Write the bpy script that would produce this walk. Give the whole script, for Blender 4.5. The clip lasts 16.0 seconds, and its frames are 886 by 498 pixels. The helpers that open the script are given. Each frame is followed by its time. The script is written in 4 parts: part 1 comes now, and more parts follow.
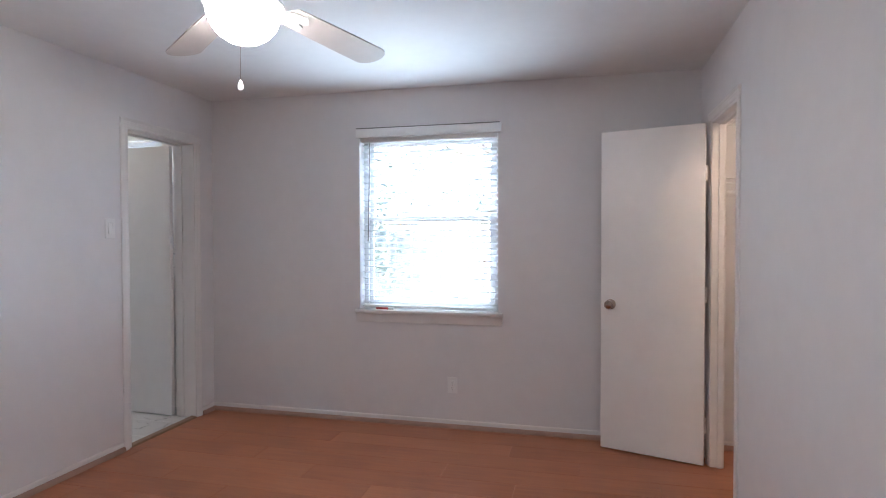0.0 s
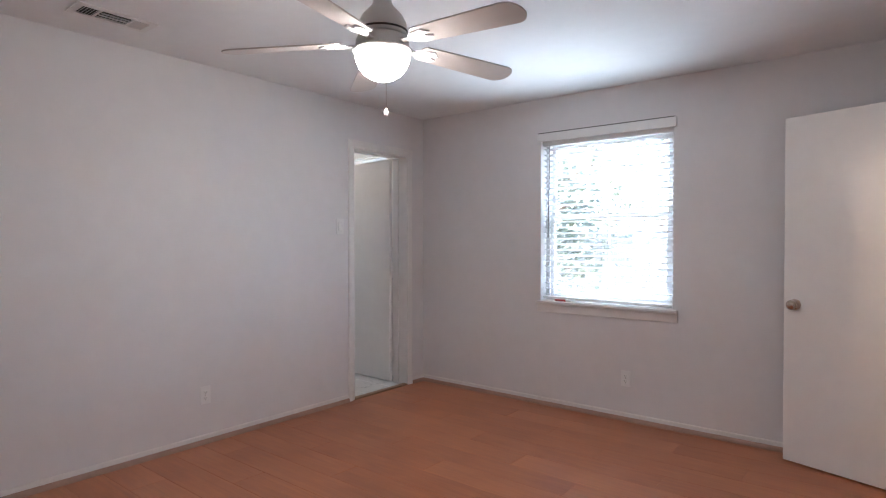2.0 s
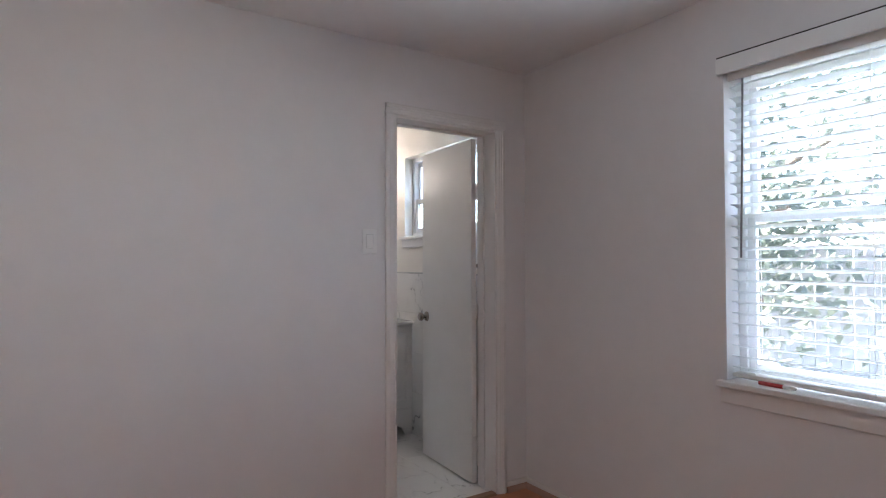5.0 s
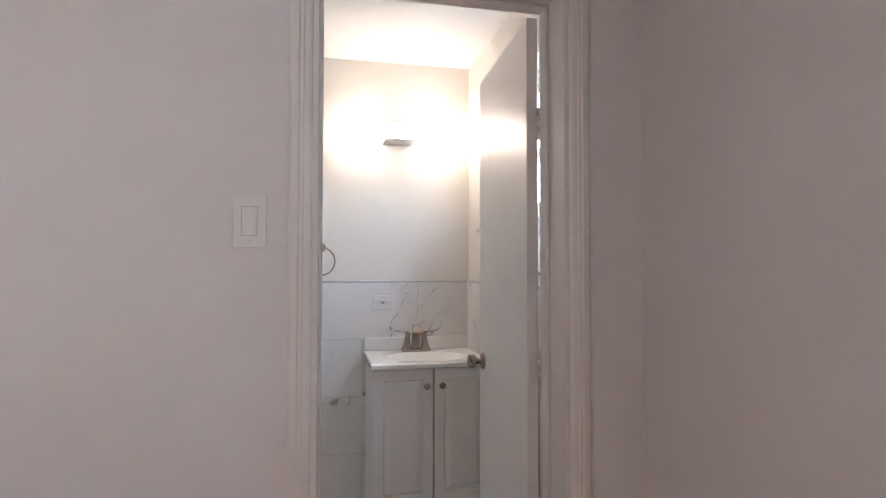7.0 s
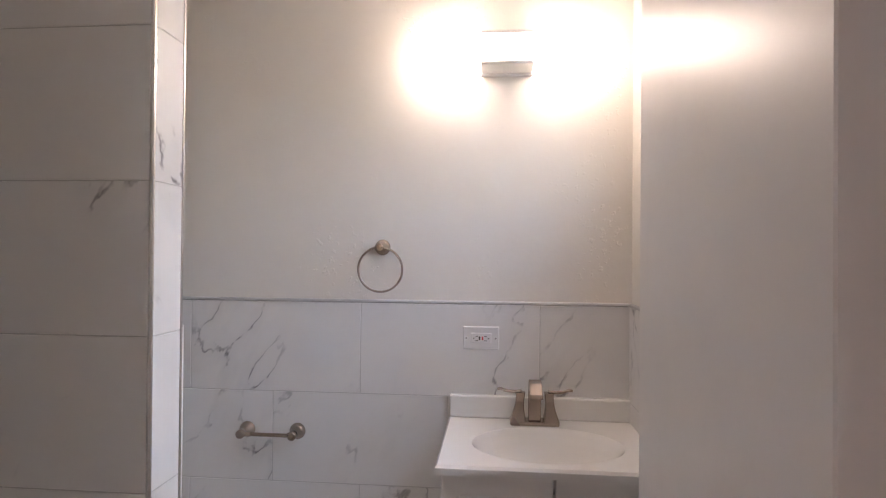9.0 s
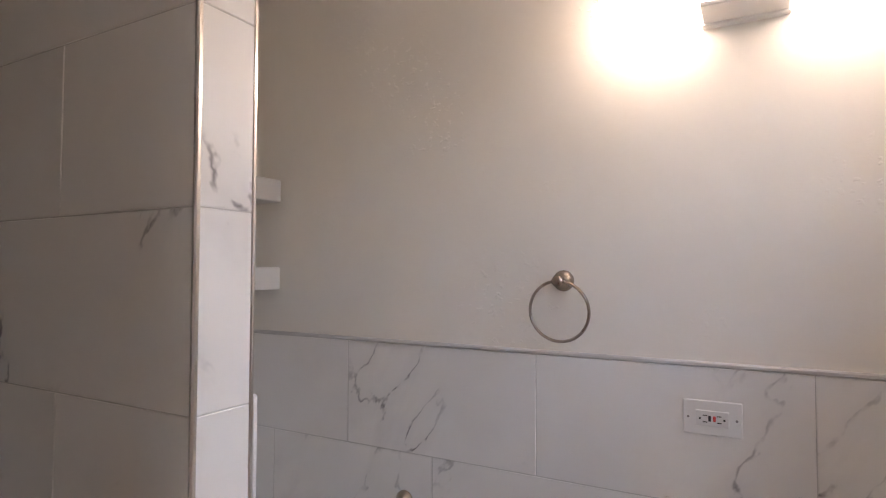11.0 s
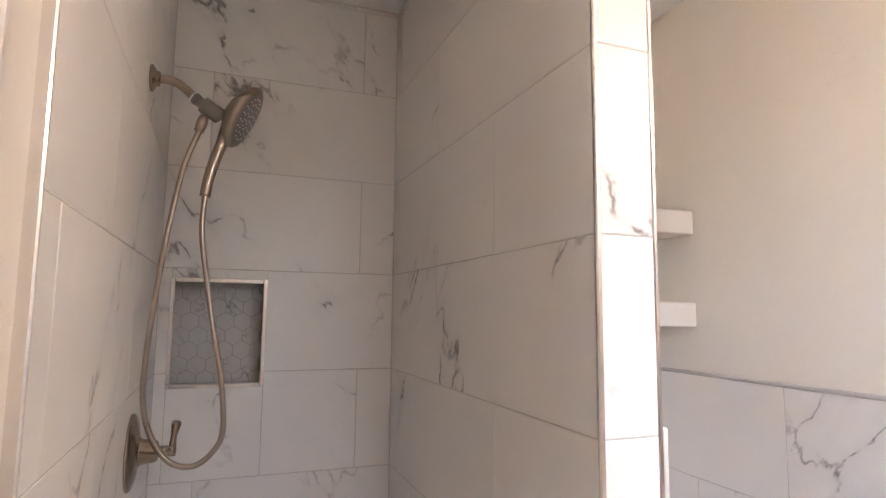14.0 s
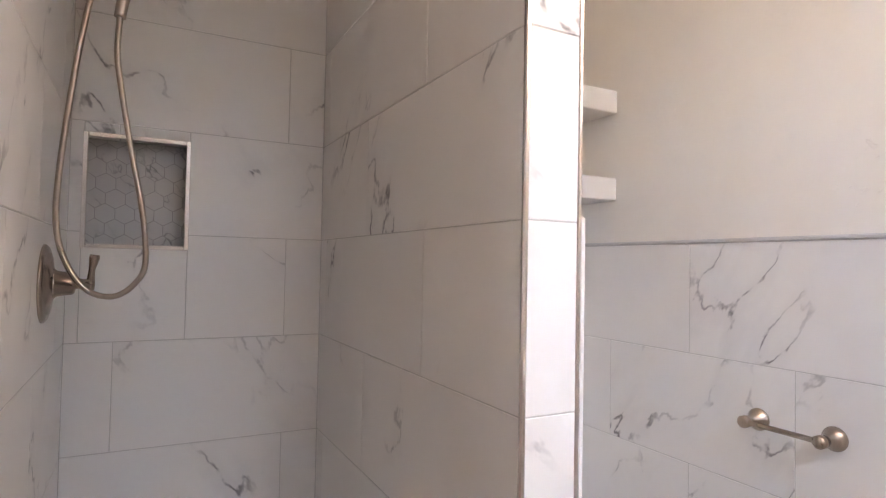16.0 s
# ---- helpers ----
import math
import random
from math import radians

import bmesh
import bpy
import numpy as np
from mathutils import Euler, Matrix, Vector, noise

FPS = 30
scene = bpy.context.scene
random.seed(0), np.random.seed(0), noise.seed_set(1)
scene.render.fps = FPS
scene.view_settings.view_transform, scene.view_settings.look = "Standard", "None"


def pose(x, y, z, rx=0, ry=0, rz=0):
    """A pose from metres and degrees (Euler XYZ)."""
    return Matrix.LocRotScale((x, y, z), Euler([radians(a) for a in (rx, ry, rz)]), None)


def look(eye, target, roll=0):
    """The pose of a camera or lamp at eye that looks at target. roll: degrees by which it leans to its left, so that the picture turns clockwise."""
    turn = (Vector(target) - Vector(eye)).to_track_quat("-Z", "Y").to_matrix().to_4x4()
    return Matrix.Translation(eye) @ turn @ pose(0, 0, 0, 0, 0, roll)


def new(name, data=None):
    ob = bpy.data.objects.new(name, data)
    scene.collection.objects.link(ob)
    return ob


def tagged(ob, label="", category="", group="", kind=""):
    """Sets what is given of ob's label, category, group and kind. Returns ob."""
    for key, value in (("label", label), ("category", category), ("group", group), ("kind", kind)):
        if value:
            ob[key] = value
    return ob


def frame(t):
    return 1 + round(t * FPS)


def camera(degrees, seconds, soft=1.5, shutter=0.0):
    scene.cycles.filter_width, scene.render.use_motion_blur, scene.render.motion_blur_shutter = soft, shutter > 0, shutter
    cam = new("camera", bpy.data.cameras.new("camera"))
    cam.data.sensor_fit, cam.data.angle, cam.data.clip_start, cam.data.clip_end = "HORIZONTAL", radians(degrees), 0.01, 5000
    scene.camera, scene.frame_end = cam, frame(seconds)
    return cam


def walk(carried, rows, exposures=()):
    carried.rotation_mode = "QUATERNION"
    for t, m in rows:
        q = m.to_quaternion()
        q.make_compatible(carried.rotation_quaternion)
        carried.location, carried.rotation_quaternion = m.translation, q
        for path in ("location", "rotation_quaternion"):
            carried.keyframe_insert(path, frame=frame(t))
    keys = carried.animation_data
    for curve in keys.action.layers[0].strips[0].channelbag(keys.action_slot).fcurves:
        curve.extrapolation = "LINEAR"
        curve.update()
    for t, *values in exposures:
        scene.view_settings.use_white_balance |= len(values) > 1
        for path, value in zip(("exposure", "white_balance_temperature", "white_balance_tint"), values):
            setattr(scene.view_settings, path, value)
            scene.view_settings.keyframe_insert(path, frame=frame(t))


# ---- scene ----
cam = camera(75.3, 16.0, 1.15)
PATH = [
    (0, (-0.052, 0.114, 1.365), (-0.529, 2.056, 1.324), -0.1),
    (0.5, (0.241, 0.113, 1.366), (-0.487, 1.975, 1.324), -0.1),
    (1, (0.444, 0.079, 1.34), (-0.498, 1.843, 1.301), -0.1),
    (1.5, (0.571, 0.026, 1.325), (-0.546, 1.685, 1.293), -0.1),
    (2, (0.602, 0.015, 1.308), (-0.648, 1.576, 1.28), -0.0),
    (2.5, (0.604, 0.06, 1.316), (-0.748, 1.534, 1.291), 0.1),
    (3, (0.546, 0.162, 1.305), (-0.875, 1.569, 1.299), 0.2),
    (3.2, (0.499, 0.23, 1.304), (-0.939, 1.62, 1.295), 0.2),
    (5.3, (-0.47, 2.105, 1.318), (-2.19, 3.147, 1.375), -0.1),
    (5.5, (-0.575, 2.262, 1.309), (-2.305, 3.264, 1.368), -0.1),
    (6, (-0.894, 2.64, 1.34), (-2.713, 3.472, 1.386), -0.1),
    (6.5, (-1.235, 2.985, 1.325), (-3.145, 3.573, 1.387), 0.1),
    (7, (-1.499, 3.235, 1.317), (-3.453, 3.665, 1.379), 0.1),
    (7.5, (-1.857, 3.41, 1.329), (-3.842, 3.643, 1.394), 0.4),
    (8, (-2.179, 3.502, 1.34), (-4.177, 3.562, 1.411), 0.5),
    (8.5, (-2.48, 3.588, 1.38), (-4.476, 3.511, 1.415), 0.5),
    (10.8, (-3.205, 3.679, 1.422), (-5.022, 2.847, 1.493), 0.2),
    (11, (-3.227, 3.682, 1.444), (-4.978, 2.717, 1.516), 0.1),
    (11.5, (-3.229, 3.695, 1.504), (-4.782, 2.437, 1.577), 0.2),
    (12, (-3.227, 3.688, 1.559), (-4.549, 2.19, 1.654), 0.0),
    (12.5, (-3.248, 3.68, 1.579), (-4.304, 1.987, 1.716), 0.1),
    (13, (-3.243, 3.69, 1.578), (-4.124, 1.904, 1.765), 0.2),
    (13.5, (-3.252, 3.691, 1.51), (-4.015, 1.854, 1.723), 0.4),
    (14, (-3.258, 3.689, 1.415), (-3.963, 1.831, 1.633), 0.6),
    (14.5, (-3.269, 3.694, 1.327), (-3.96, 1.829, 1.545), 0.7),
    (15, (-3.275, 3.691, 1.251), (-4.005, 1.843, 1.473), 0.9),
    (15.5, (-3.268, 3.691, 1.197), (-4.098, 1.882, 1.392), 1.1),
    (16, (-3.262, 3.689, 1.16), (-4.191, 1.919, 1.215), 1.1),
]
EXPOSURES = [(0.0, 4.55, 5750, 12), (1.5, 4.6, 5900, 13), (3.2, 4.6, 6000, 13), (5.3, 4.05, 6050, 13), (6.0, 4.4, 6350, 15),
             (6.5, 4.6, 6450, 16), (7.0, 4.5, 6450, 16), (7.5, 4.25, 6500, 17), (8.0, 4.12, 6550, 18), (8.5, 4.25, 6700, 21), (11.0, 4.05, 7200, 24),
             (12.5, 4.85, 7500, 25), (13.5, 5.2, 7500, 25), (14.5, 5.18, 7500, 24), (16.0, 5.13, 7300, 24)]
walk(cam, [(t, look(eye, target, roll)) for t, eye, target, roll in PATH], EXPOSURES)

# ---- world, sun, exposure ----
world = bpy.data.worlds.new("sky_world")
scene.world = world
world.use_nodes = True
wn = world.node_tree
sky = wn.nodes.new("ShaderNodeTexSky")
sky.sky_type = 'NISHITA'
sky.sun_disc = False
sky.sun_elevation, sky.sun_rotation = radians(55), radians(200)
wn.links.new(sky.outputs[0], wn.nodes["Background"].inputs[0])
wn.nodes["Background"].inputs[1].default_value = 0.15
sun = new("sun", bpy.data.lights.new("sun", 'SUN'))
sun.data.energy, sun.data.angle, sun.data.color = 5.0, radians(0.5), (1.0, 0.95, 0.87)
# the sun stands behind the house, in the sky's own direction
sun.matrix_world = look((0, 0, 30), Vector((0, 0, 30)) - Vector((math.sin(radians(200)) * math.cos(radians(55)), math.cos(radians(200)) * math.cos(radians(55)), math.sin(radians(55)))))



def daylight(name, x, y, z, across, tall, lean, watts, color):
    """The sky's light at a window: an area lamp at the opening, turned down to the floor or up with the blind's slats."""
    lamp = bpy.data.lights.new(name, 'AREA')
    lamp.shape, lamp.size, lamp.size_y, lamp.energy, lamp.color, lamp.spread = 'RECTANGLE', across, tall, watts, color, radians(88)
    ob = new(name, lamp)
    ob.matrix_world = look((x, y, z), (x, y - math.cos(radians(lean)), z - math.sin(radians(lean))))
    return ob


daylight("bedroom_daylight", -1.15, 4.055, 1.25, 0.98, 0.08, -50, 0.26, (0.78, 0.92, 1.0))
daylight("window_daylight", -1.15, 4.72, 1.95, 1.1, 1.0, 58, 2.0, (0.82, 0.92, 1.0))
daylight("bathroom_daylight", -3.90, 4.50, 2.12, 1.0, 0.6, 45, 0.44, (0.62, 0.80, 1.0))
FAN_GLOW, VANITY_GLOW, CLOSET_GLOW = 3.9, 1.0, 24.0


# ---- materials ----
def material(name, color, rough=0.5, metal=0.0, spread=0.0, grain=20.0, bump=0.0, bump_scale=200.0, spec=0.5, blotch=1.2, clumps=0.0):
    """A surface with variation at a large and a fine scale and fine relief."""
    m = bpy.data.materials.new(name)
    m.use_nodes = True
    nt = m.node_tree
    b = nt.nodes["Principled BSDF"]
    b.inputs["Roughness"].default_value, b.inputs["Metallic"].default_value = rough, metal
    b.inputs["Specular IOR Level"].default_value = spec
    b.inputs["Base Color"].default_value = (*color, 1)
    tc = nt.nodes.new("ShaderNodeTexCoord")
    if spread:
        n1, n2 = nt.nodes.new("ShaderNodeTexNoise"), nt.nodes.new("ShaderNodeTexNoise")
        n1.inputs["Scale"].default_value, n2.inputs["Scale"].default_value = blotch, grain
        n2.inputs["Detail"].default_value = 4
        add = nt.nodes.new("ShaderNodeMath")
        nt.links.new(n1.outputs[0], add.inputs[0]), nt.links.new(n2.outputs[0], add.inputs[1])
        ramp = nt.nodes.new("ShaderNodeMapRange")
        ramp.inputs[1].default_value, ramp.inputs[2].default_value = 0.6, 1.4
        ramp.inputs[3].default_value, ramp.inputs[4].default_value = 1 - spread, 1 + spread
        nt.links.new(add.outputs[0], ramp.inputs[0])
        mul = nt.nodes.new("ShaderNodeVectorMath")
        mul.operation = 'SCALE'
        mul.inputs[0].default_value = color
        nt.links.new(ramp.outputs[0], mul.inputs["Scale"])
        nt.links.new(mul.outputs[0], b.inputs["Base Color"])
        rr = nt.nodes.new("ShaderNodeMapRange")
        rr.inputs[3].default_value, rr.inputs[4].default_value = rough * 0.85, min(1, rough * 1.15)
        nt.links.new(n1.outputs[0], rr.inputs[0])
        nt.links.new(rr.outputs[0], b.inputs["Roughness"])
        for n in (n1, n2):
            nt.links.new(tc.outputs["Object"], n.inputs["Vector"])
    if bump:
        n3, bp = nt.nodes.new("ShaderNodeTexNoise"), nt.nodes.new("ShaderNodeBump")
        n3.inputs["Scale"].default_value, n3.inputs["Detail"].default_value = bump_scale, 3
        bp.inputs["Strength"].default_value, bp.inputs["Distance"].default_value = bump, 0.002
        nt.links.new(tc.outputs["Object"], n3.inputs["Vector"])
        nt.links.new(n3.outputs[0], bp.inputs["Height"])
        nt.links.new(bp.outputs[0], b.inputs["Normal"])
    if clumps:
        n4, n5, m1, m2, mu, bp2 = (nt.nodes.new("ShaderNode" + k) for k in ("TexNoise", "TexNoise", "MapRange", "MapRange", "Math", "Bump"))
        n4.inputs["Scale"].default_value, n4.inputs["Detail"].default_value, n5.inputs["Scale"].default_value = 62, 4, 2.6
        for q, lo, hi in ((m1, 0.60, 0.68), (m2, 0.52, 0.66)):
            q.inputs[1].default_value, q.inputs[2].default_value = lo, hi
        mu.operation = 'MULTIPLY'
        bp2.inputs["Strength"].default_value, bp2.inputs["Distance"].default_value = clumps, 0.003
        for q in (n4, n5):
            nt.links.new(tc.outputs["Object"], q.inputs["Vector"])
        nt.links.new(n4.outputs[0], m1.inputs[0]), nt.links.new(n5.outputs[0], m2.inputs[0])
        nt.links.new(m1.outputs[0], mu.inputs[0]), nt.links.new(m2.outputs[0], mu.inputs[1])
        nt.links.new(mu.outputs[0], bp2.inputs["Height"])
        nt.links.new(bp.outputs[0], bp2.inputs["Normal"])
        nt.links.new(bp2.outputs[0], b.inputs["Normal"])
    return m


def marble(name, base, dark, rough, vein_scale, cover, bump_joint=0.0):
    """Porcelain with printed marble veins; every tile draws another part of the stone."""
    m = bpy.data.materials.new(name)
    m.use_nodes = True
    nt = m.node_tree
    b = nt.nodes["Principled BSDF"]
    b.inputs["Roughness"].default_value = rough
    tc, info = nt.nodes.new("ShaderNodeTexCoord"), nt.nodes.new("ShaderNodeObjectInfo")

    def noise4(scale, detail, w, distort=0.0, stretch=(1, 1, 1), turn=0.0):
        vr, mp = nt.nodes.new("ShaderNodeVectorRotate"), nt.nodes.new("ShaderNodeMapping")
        vr.inputs["Axis"].default_value, vr.inputs["Angle"].default_value = (1, -1, 0), turn
        mp.inputs["Scale"].default_value = stretch
        nt.links.new(tc.outputs["Object"], vr.inputs[0])
        nt.links.new(vr.outputs[0], mp.inputs[0])
        n = nt.nodes.new("ShaderNodeTexNoise")
        n.noise_dimensions = '4D'
        n.inputs["Scale"].default_value, n.inputs["Detail"].default_value, n.inputs["Distortion"].default_value = scale, detail, distort
        nt.links.new(mp.outputs[0], n.inputs["Vector"])
        mu = nt.nodes.new("ShaderNodeMath")
        mu.operation = 'MULTIPLY'
        mu.inputs[1].default_value = w
        nt.links.new(info.outputs["Random"], mu.inputs[0])
        nt.links.new(mu.outputs[0], n.inputs["W"])
        return n.outputs[0]

    def node(op, a, c):
        n = nt.nodes.new("ShaderNodeMath")
        n.operation = op
        for i, v in enumerate((a, c)):
            if isinstance(v, (int, float)):
                n.inputs[i].default_value = v
            else:
                nt.links.new(v, n.inputs[i])
        return n.outputs[0]

    def step(v, lo, hi, a, c):
        n = nt.nodes.new("ShaderNodeMapRange")
        n.interpolation_type = 'SMOOTHSTEP'
        for i, x in enumerate((lo, hi, a, c)):
            n.inputs[i + 1].default_value = x
        nt.links.new(v, n.inputs[0])
        return n.outputs[0]

    stone = noise4(vein_scale, 6, 37.0, 0.25, (2.0, 2.0, 0.55), 0.75)
    ridge = node('ABSOLUTE', node('SUBTRACT', stone, 0.5), 0)
    thin = step(ridge, 0.0, 0.0085, 0.8, 0)
    wide = step(ridge, 0.0, 0.055, 1, 0)
    patch = step(noise4(2.6, 2, 53.0), cover, cover + 0.16, 0, 1)
    breaks = step(noise4(22, 3, 11.0), 0.36, 0.6, 0, 1)
    line = node('MULTIPLY', node('MULTIPLY', thin, patch), breaks)
    smoke = node('MULTIPLY', node('MULTIPLY', wide, patch), 0.10)
    fog = node('MULTIPLY', step(noise4(2.2, 4, 29.0), 0.5, 0.75, 0, 1), 0.07)
    amount = node('MINIMUM', node('ADD', node('ADD', line, smoke), fog), 0.9)
    mix = nt.nodes.new("ShaderNodeMix")
    mix.data_type = 'RGBA'
    mix.inputs["A"].default_value, mix.inputs["B"].default_value = (*base, 1), (*dark, 1)
    nt.links.new(amount, mix.inputs["Factor"])
    nt.links.new(mix.outputs["Result"], b.inputs["Base Color"])
    return m


def wood_floor(name):
    """Reddish laminate with long grain, each board in a tone of its own."""
    m = bpy.data.materials.new(name)
    m.use_nodes = True
    nt = m.node_tree
    b = nt.nodes["Principled BSDF"]
    tc, info = nt.nodes.new("ShaderNodeTexCoord"), nt.nodes.new("ShaderNodeObjectInfo")
    mp, n1, n2 = nt.nodes.new("ShaderNodeMapping"), nt.nodes.new("ShaderNodeTexNoise"), nt.nodes.new("ShaderNodeTexNoise")
    mp.inputs["Scale"].default_value = (1.2, 16, 16)
    n1.noise_dimensions = n2.noise_dimensions = '4D'
    n1.inputs["Scale"].default_value, n1.inputs["Detail"].default_value, n1.inputs["Distortion"].default_value = 3.0, 6, 0.6
    n2.inputs["Scale"].default_value, n2.inputs["Detail"].default_value = 2.2, 2
    w = nt.nodes.new("ShaderNodeMath")
    w.operation = 'MULTIPLY'
    w.inputs[1].default_value = 40
    nt.links.new(info.outputs["Random"], w.inputs[0])
    nt.links.new(tc.outputs["Object"], mp.inputs[0])
    nt.links.new(mp.outputs[0], n1.inputs["Vector"]), nt.links.new(tc.outputs["Object"], n2.inputs["Vector"])
    nt.links.new(w.outputs[0], n1.inputs["W"]), nt.links.new(w.outputs[0], n2.inputs["W"])
    ramp = nt.nodes.new("ShaderNodeValToRGB")
    ramp.color_ramp.elements[0].position, ramp.color_ramp.elements[0].color = 0.3, (0.31, 0.10, 0.044, 1)
    ramp.color_ramp.elements[1].position, ramp.color_ramp.elements[1].color = 0.72, (0.50, 0.195, 0.092, 1)
    s = nt.nodes.new("ShaderNodeMath")
    s.operation = 'MULTIPLY_ADD'
    s.inputs[1].default_value, s.inputs[2].default_value = 0.46, 0.0
    nt.links.new(n1.outputs[0], s.inputs[0])
    s2 = nt.nodes.new("ShaderNodeMath")
    s2.operation = 'MULTIPLY_ADD'
    s2.inputs[1].default_value = 0.42
    nt.links.new(n2.outputs[0], s2.inputs[0]), nt.links.new(s.outputs[0], s2.inputs[2])
    s3 = nt.nodes.new("ShaderNodeMath")
    s3.operation = 'MULTIPLY_ADD'
    s3.inputs[1].default_value = 0.12
    nt.links.new(info.outputs["Random"], s3.inputs[0]), nt.links.new(s2.outputs[0], s3.inputs[2])
    nt.links.new(s3.outputs[0], ramp.inputs[0])
    nt.links.new(ramp.outputs[0], b.inputs["Base Color"])
    rr = nt.nodes.new("ShaderNodeMapRange")
    rr.inputs[3].default_value, rr.inputs[4].default_value = 0.34, 0.5
    nt.links.new(n1.outputs[0], rr.inputs[0]), nt.links.new(rr.outputs[0], b.inputs["Roughness"])
    bp = nt.nodes.new("ShaderNodeBump")
    bp.inputs["Strength"].default_value, bp.inputs["Distance"].default_value = 0.08, 0.001
    nt.links.new(n1.outputs[0], bp.inputs["Height"]), nt.links.new(bp.outputs[0], b.inputs["Normal"])
    return m


def glow(name, color, strength):
    m = bpy.data.materials.new(name)
    m.use_nodes = True
    b = m.node_tree.nodes["Principled BSDF"]
    b.inputs["Base Color"].default_value = (0.9, 0.9, 0.9, 1)
    b.inputs["Emission Color"].default_value, b.inputs["Emission Strength"].default_value = (*color, 1), strength
    return m


def glass(name, tint, rough=0.0):
    m = bpy.data.materials.new(name)
    m.use_nodes = True
    b = m.node_tree.nodes["Principled BSDF"]
    b.inputs["Base Color"].default_value, b.inputs["Roughness"].default_value = (*tint, 1), rough
    b.inputs["Transmission Weight"].default_value, b.inputs["IOR"].default_value = 1.0, 1.45
    return m


def translucent(name, color, through_light):
    m = bpy.data.materials.new(name)
    m.use_nodes = True
    nt = m.node_tree
    b = nt.nodes["Principled BSDF"]
    b.inputs["Base Color"].default_value, b.inputs["Roughness"].default_value = (*color, 1), 0.45
    tr, mx = nt.nodes.new("ShaderNodeBsdfTranslucent"), nt.nodes.new("ShaderNodeMixShader")
    tr.inputs[0].default_value = (*color, 1)
    mx.inputs[0].default_value = through_light
    nt.links.new(b.outputs[0], mx.inputs[1]), nt.links.new(tr.outputs[0], mx.inputs[2])
    nt.links.new(mx.outputs[0], nt.nodes["Material Output"].inputs[0])
    return m


PAINT = material("wall_paint", (0.72, 0.70, 0.70), 0.62, spread=0.03, grain=9, bump=0.12, bump_scale=160)
BATH_PAINT = material("bath_paint", (0.82, 0.78, 0.72), 0.42, spread=0.025, grain=9, bump=0.15, bump_scale=70, clumps=0.5)
CEILING = material("ceiling_paint", (0.80, 0.795, 0.79), 0.8, spread=0.025, grain=12, bump=0.2, bump_scale=120)
# floor-tinted shade on the skirting's lower face, put into a colour
FOOT_SHADE = material("skirting_shade_colour", (0.38, 0.24, 0.185), 0.45, spread=0.08, grain=20)
TRIM = material("gloss_trim_paint", (0.76, 0.735, 0.715), 0.3, spread=0.03, grain=14, bump=0.04, bump_scale=60)
DOOR = material("door_paint", (0.81, 0.785, 0.76), 0.36, spread=0.03, grain=11, bump=0.05, bump_scale=90)
PLANK = wood_floor("laminate")
SUBFLOOR = material("dark_joint", (0.12, 0.05, 0.03), 0.8, spread=0.1)
TILE = marble("marble_tile", (0.81, 0.79, 0.765), (0.15, 0.135, 0.14), 0.42, 1.25, 0.48)
FLOOR_TILE = marble("marble_floor_tile", (0.80, 0.79, 0.77), (0.25, 0.24, 0.235), 0.2, 2.2, 0.45)
HEX = marble("hexagon_stone", (0.54, 0.525, 0.51), (0.2, 0.195, 0.195), 0.35, 4.0, 0.40)
HEX_GROUT = material("mosaic_grout", (0.36, 0.345, 0.33), 0.85, spread=0.06, grain=40)
STRIP = material("dado_strip", (0.56, 0.545, 0.535), 0.4, spread=0.04)
GROUT = material("grout", (0.58, 0.56, 0.54), 0.85, spread=0.06, grain=40)
NICKEL = material("brushed_nickel", (0.41, 0.342, 0.29), 0.27, 1.0, spread=0.06, grain=60, bump=0.04, bump_scale=300)
SATIN = material("satin_plate", (0.82, 0.80, 0.78), 0.35, 0.15, spread=0.03)
CHROME = material("bright_edge_trim", (0.82, 0.80, 0.78), 0.18, 1.0, spread=0.03)
GREY_PLASTIC = material("grey_plastic", (0.23, 0.22, 0.21), 0.4, spread=0.06)
DARK = material("dark_gap", (0.03, 0.028, 0.026), 0.6, spread=0.1)
WHITE_PLASTIC = material("white_plastic", (0.80, 0.79, 0.775), 0.3, spread=0.02)
SWITCH_PLASTIC = material("switch_plastic", (0.78, 0.77, 0.76), 0.28, spread=0.02)
CABINET = material("cabinet_foil", (0.86, 0.84, 0.815), 0.32, spread=0.02, grain=15)
BASIN = material("cultured_marble", (0.88, 0.865, 0.84), 0.14, spread=0.02, grain=8)
VINYL = material("window_vinyl", (0.82, 0.82, 0.82), 0.35, spread=0.02)
SLAT = translucent("blind_slat", (0.78, 0.79, 0.79), 0.30)
CLEAR = glass("clear_glass", (0.97, 0.985, 0.98))
PEBBLED = glass("pebbled_glass", (0.93, 0.97, 0.98), 0.12)
BOWL = glow("lit_bowl_glass", (1.0, 0.92, 0.82), FAN_GLOW)
TUBE = glow("lit_acrylic", (1.0, 0.87, 0.74), VANITY_GLOW)
BULB = glow("lit_bulb", (1.0, 0.72, 0.48), CLOSET_GLOW)
FAN_WHITE = material("fan_enamel", (0.74, 0.72, 0.70), 0.32, spread=0.03)
BLADE = material("fan_blade_foil", (0.50, 0.45, 0.42), 0.4, spread=0.05, grain=18)
RED = material("red_plastic", (0.55, 0.05, 0.05), 0.35, spread=0.1)
BRONZE = material("worn_strike_metal", (0.22, 0.15, 0.11), 0.4, 1.0, spread=0.1)
THRESHOLD = material("wood_threshold", (0.27, 0.15, 0.085), 0.45, spread=0.15, grain=30)
STICK = material("bare_wood", (0.5, 0.32, 0.17), 0.6, spread=0.15, grain=30)
